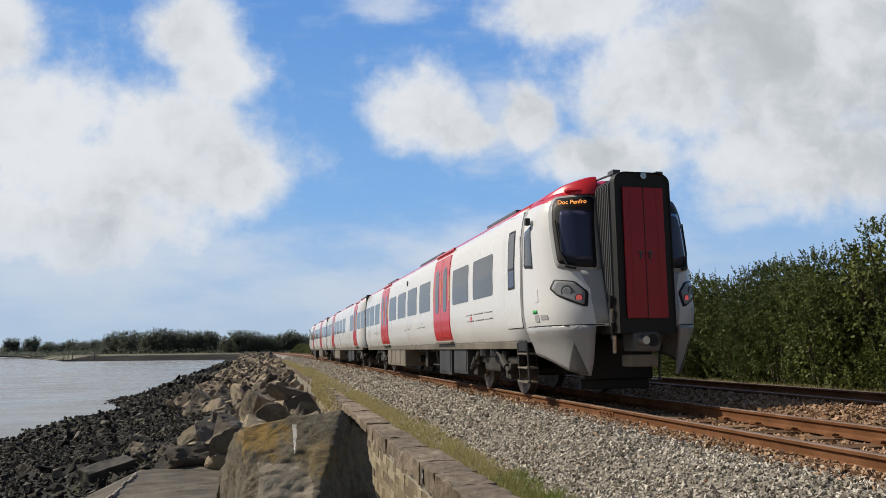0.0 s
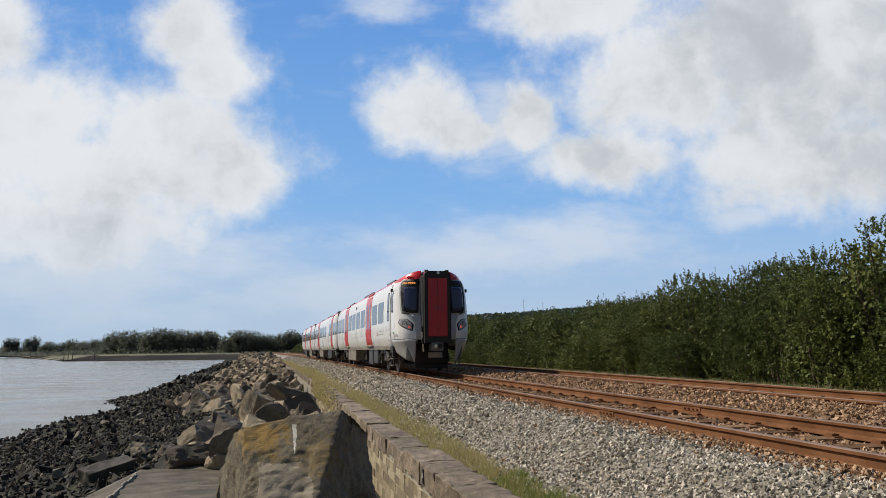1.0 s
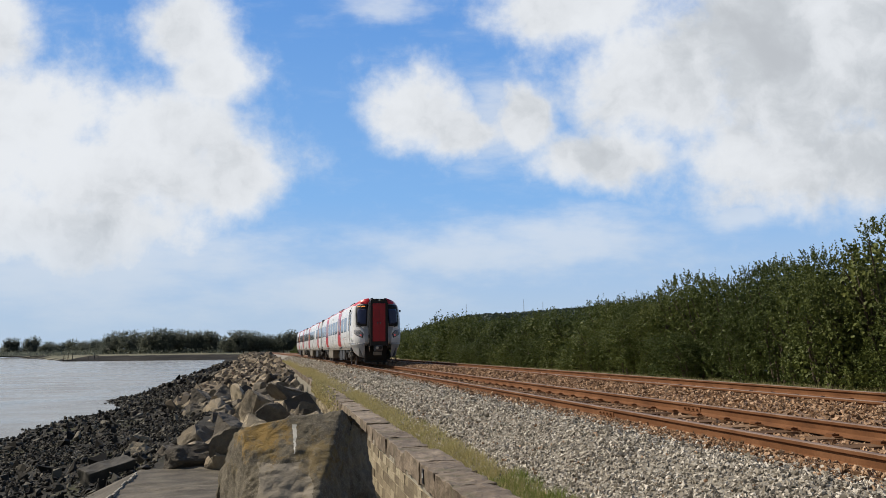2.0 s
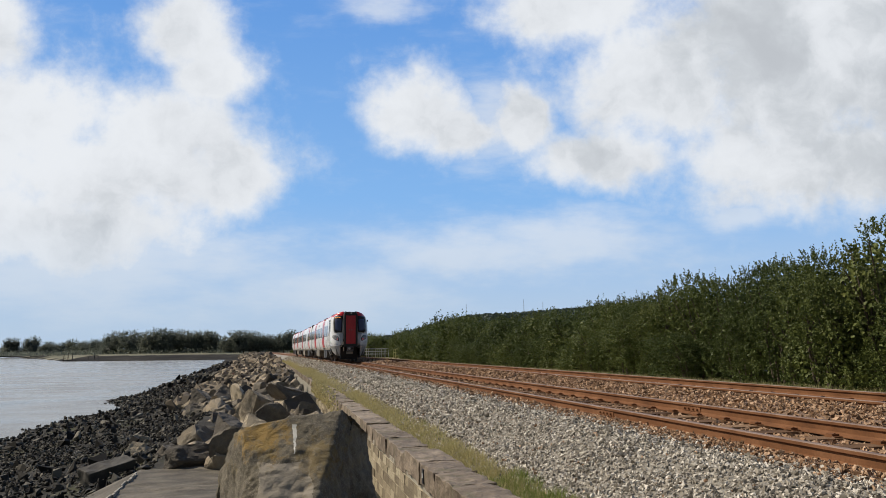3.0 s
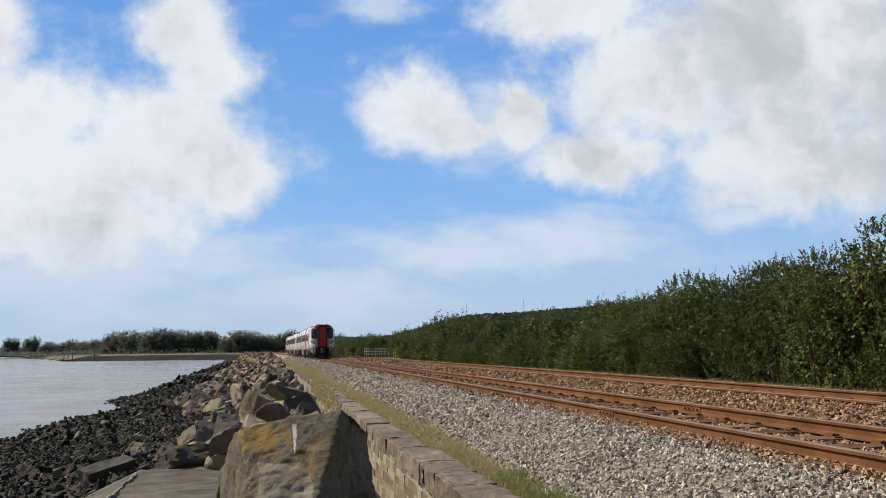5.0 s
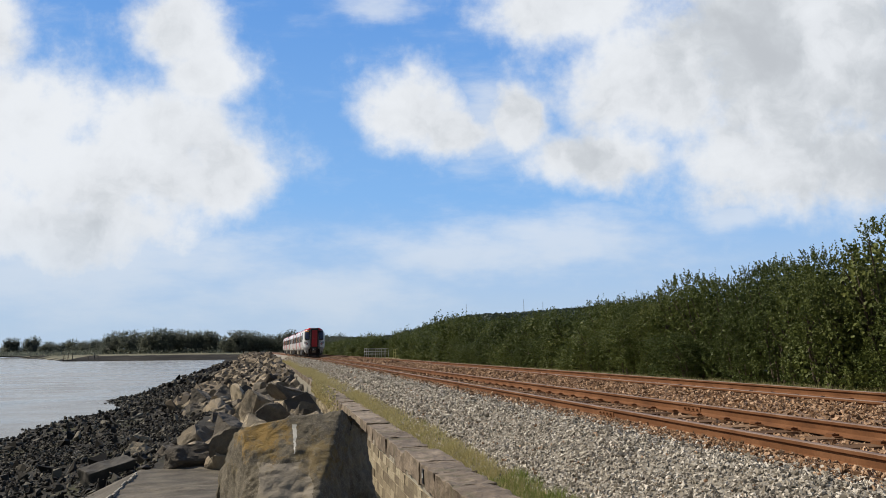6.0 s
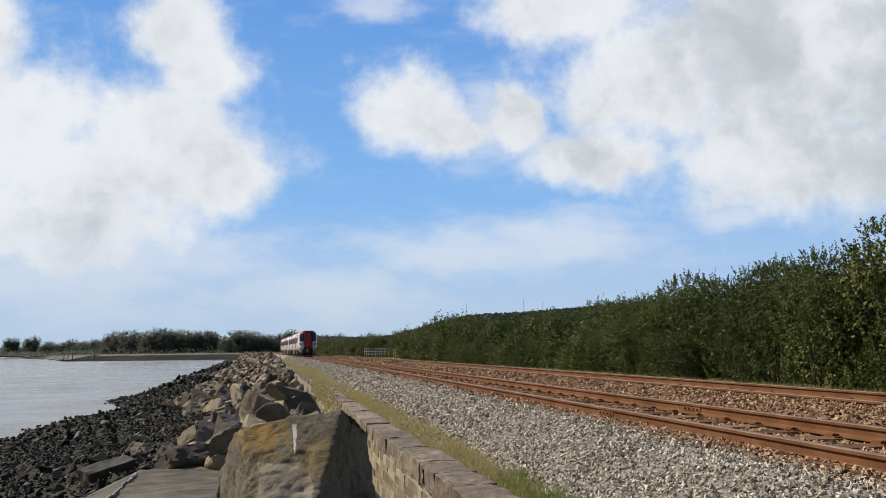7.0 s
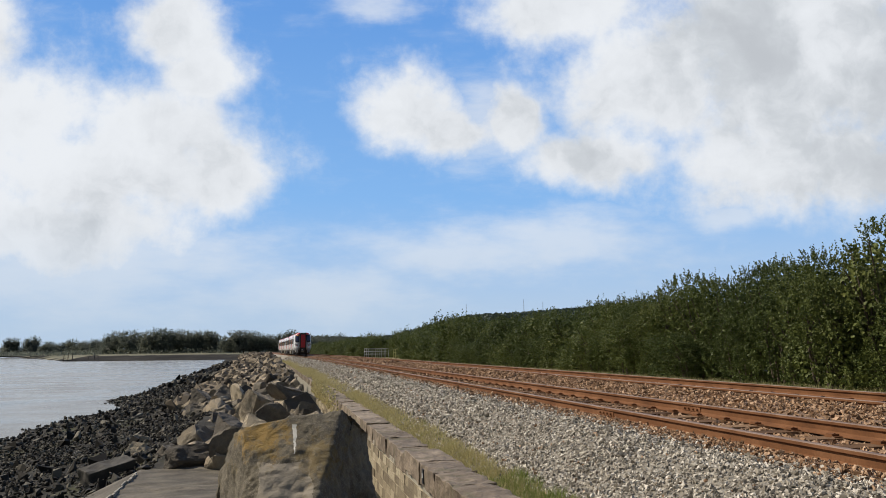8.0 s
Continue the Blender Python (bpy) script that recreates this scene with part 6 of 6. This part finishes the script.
# ---- lineside and shore details ----
def make_railings():
    grey = material_plain("galvanised_steel", (0.55, 0.56, 0.56), 0.5, 0.3)
    yellow = material_plain("faded_yellow_steel", (0.62, 0.60, 0.24), 0.6)
    root = tagged(new("culvert_railing"), "pale galvanised railing round a culvert beside the line", "railing", "lineside railings")
    root.location = (13.2, 112, -0.3)
    for yy in (0.0, 3.0):
        for k in range(6):
            x = k * 0.66
            part("post", rod((x, yy, 0), (x, yy, 1.25), 0.035, 6), grey, root)
        for z in (0.45, 0.85, 1.25):
            part("rail_bar", rod((0, yy, z), (3.3, yy, z), 0.03, 6), grey, root)
    for x in (0.0, 3.3):
        for z in (0.45, 0.85, 1.25):
            part("rail_bar", rod((x, 0, z), (x, 3.0, z), 0.03, 6), grey, root)
    root = tagged(new("yellow_railing"), "short faded yellow railing beside the line", "railing", "lineside railings")
    root.location = (15.6, 101.5, -0.3)
    for k in range(4):
        part("post", rod((k * 0.33, 0, 0), (k * 0.33, 0, 1.15), 0.03, 6), yellow, root)
    for z in (0.25, 0.7, 1.15):
        part("rail_bar", rod((0, 0, z), (1.0, 0, z), 0.03, 6), yellow, root)


make_railings()


def make_stakes():
    timber = surface("old_timber", [(0.0, (0.03, 0.025, 0.02)), (1.0, (0.12, 0.10, 0.08))], 3, 30, 0.95, 0.4, 0.02)
    root = tagged(new("mooring_stage"), "dark decayed timber mooring stage on the mud bank", "jetty")
    root.location = (-84.0, 331, -2.6)
    for k, h in enumerate((3.2, 3.6, 3.4)):
        part("stake", rod((k * 1.6, 0, -0.5), (k * 1.6 + 0.1, 0.3, h), 0.16, 6, 0.12), timber, root)
    for x, h in ((9.0, 2.2), (11.2, 2.6), (12.6, 2.4)):
        part("stake", rod((x, 2, -0.5), (x, 2, h), 0.14, 6, 0.1), timber, root)
    part("beam", rod((9.0, 2, 2.1), (12.6, 2, 2.3), 0.12, 6), timber, root)
    part("deck", box(-1.5, 5.0, -1.0, 1.2, 0.35, 0.75, 0.05), timber, root)


make_stakes()


# ---- what moves ----
def motions():
    times = [0.5 * k for k in range(17)]
    for car, ahead, turned in ((railcar_rear, 12.0, False), (railcar_middle, 35.85, False), (railcar_lead, 59.7, True)):
        walk(car, [(t, car_pose(t, ahead, turned)) for t in times])
        for w in car.children:
            if w.name.startswith("wheelset"):
                here = w.location.copy()
                rows = []
                for k in range(241):
                    t = k / 30
                    roll = (travelled(t) - travelled(0)) / 0.42 * (1 if turned else -1)
                    rows.append((t, pose(here.x, here.y, here.z, math.degrees(roll))))
                walk(w, rows)
    # clouds drift slowly across
    walk(sky_backdrop, [(0.0, pose(*EYE)), (4.0, pose(*EYE, 0, 0, 0.55)), (8.0, pose(*EYE, 0, 0, 1.1))])


motions()
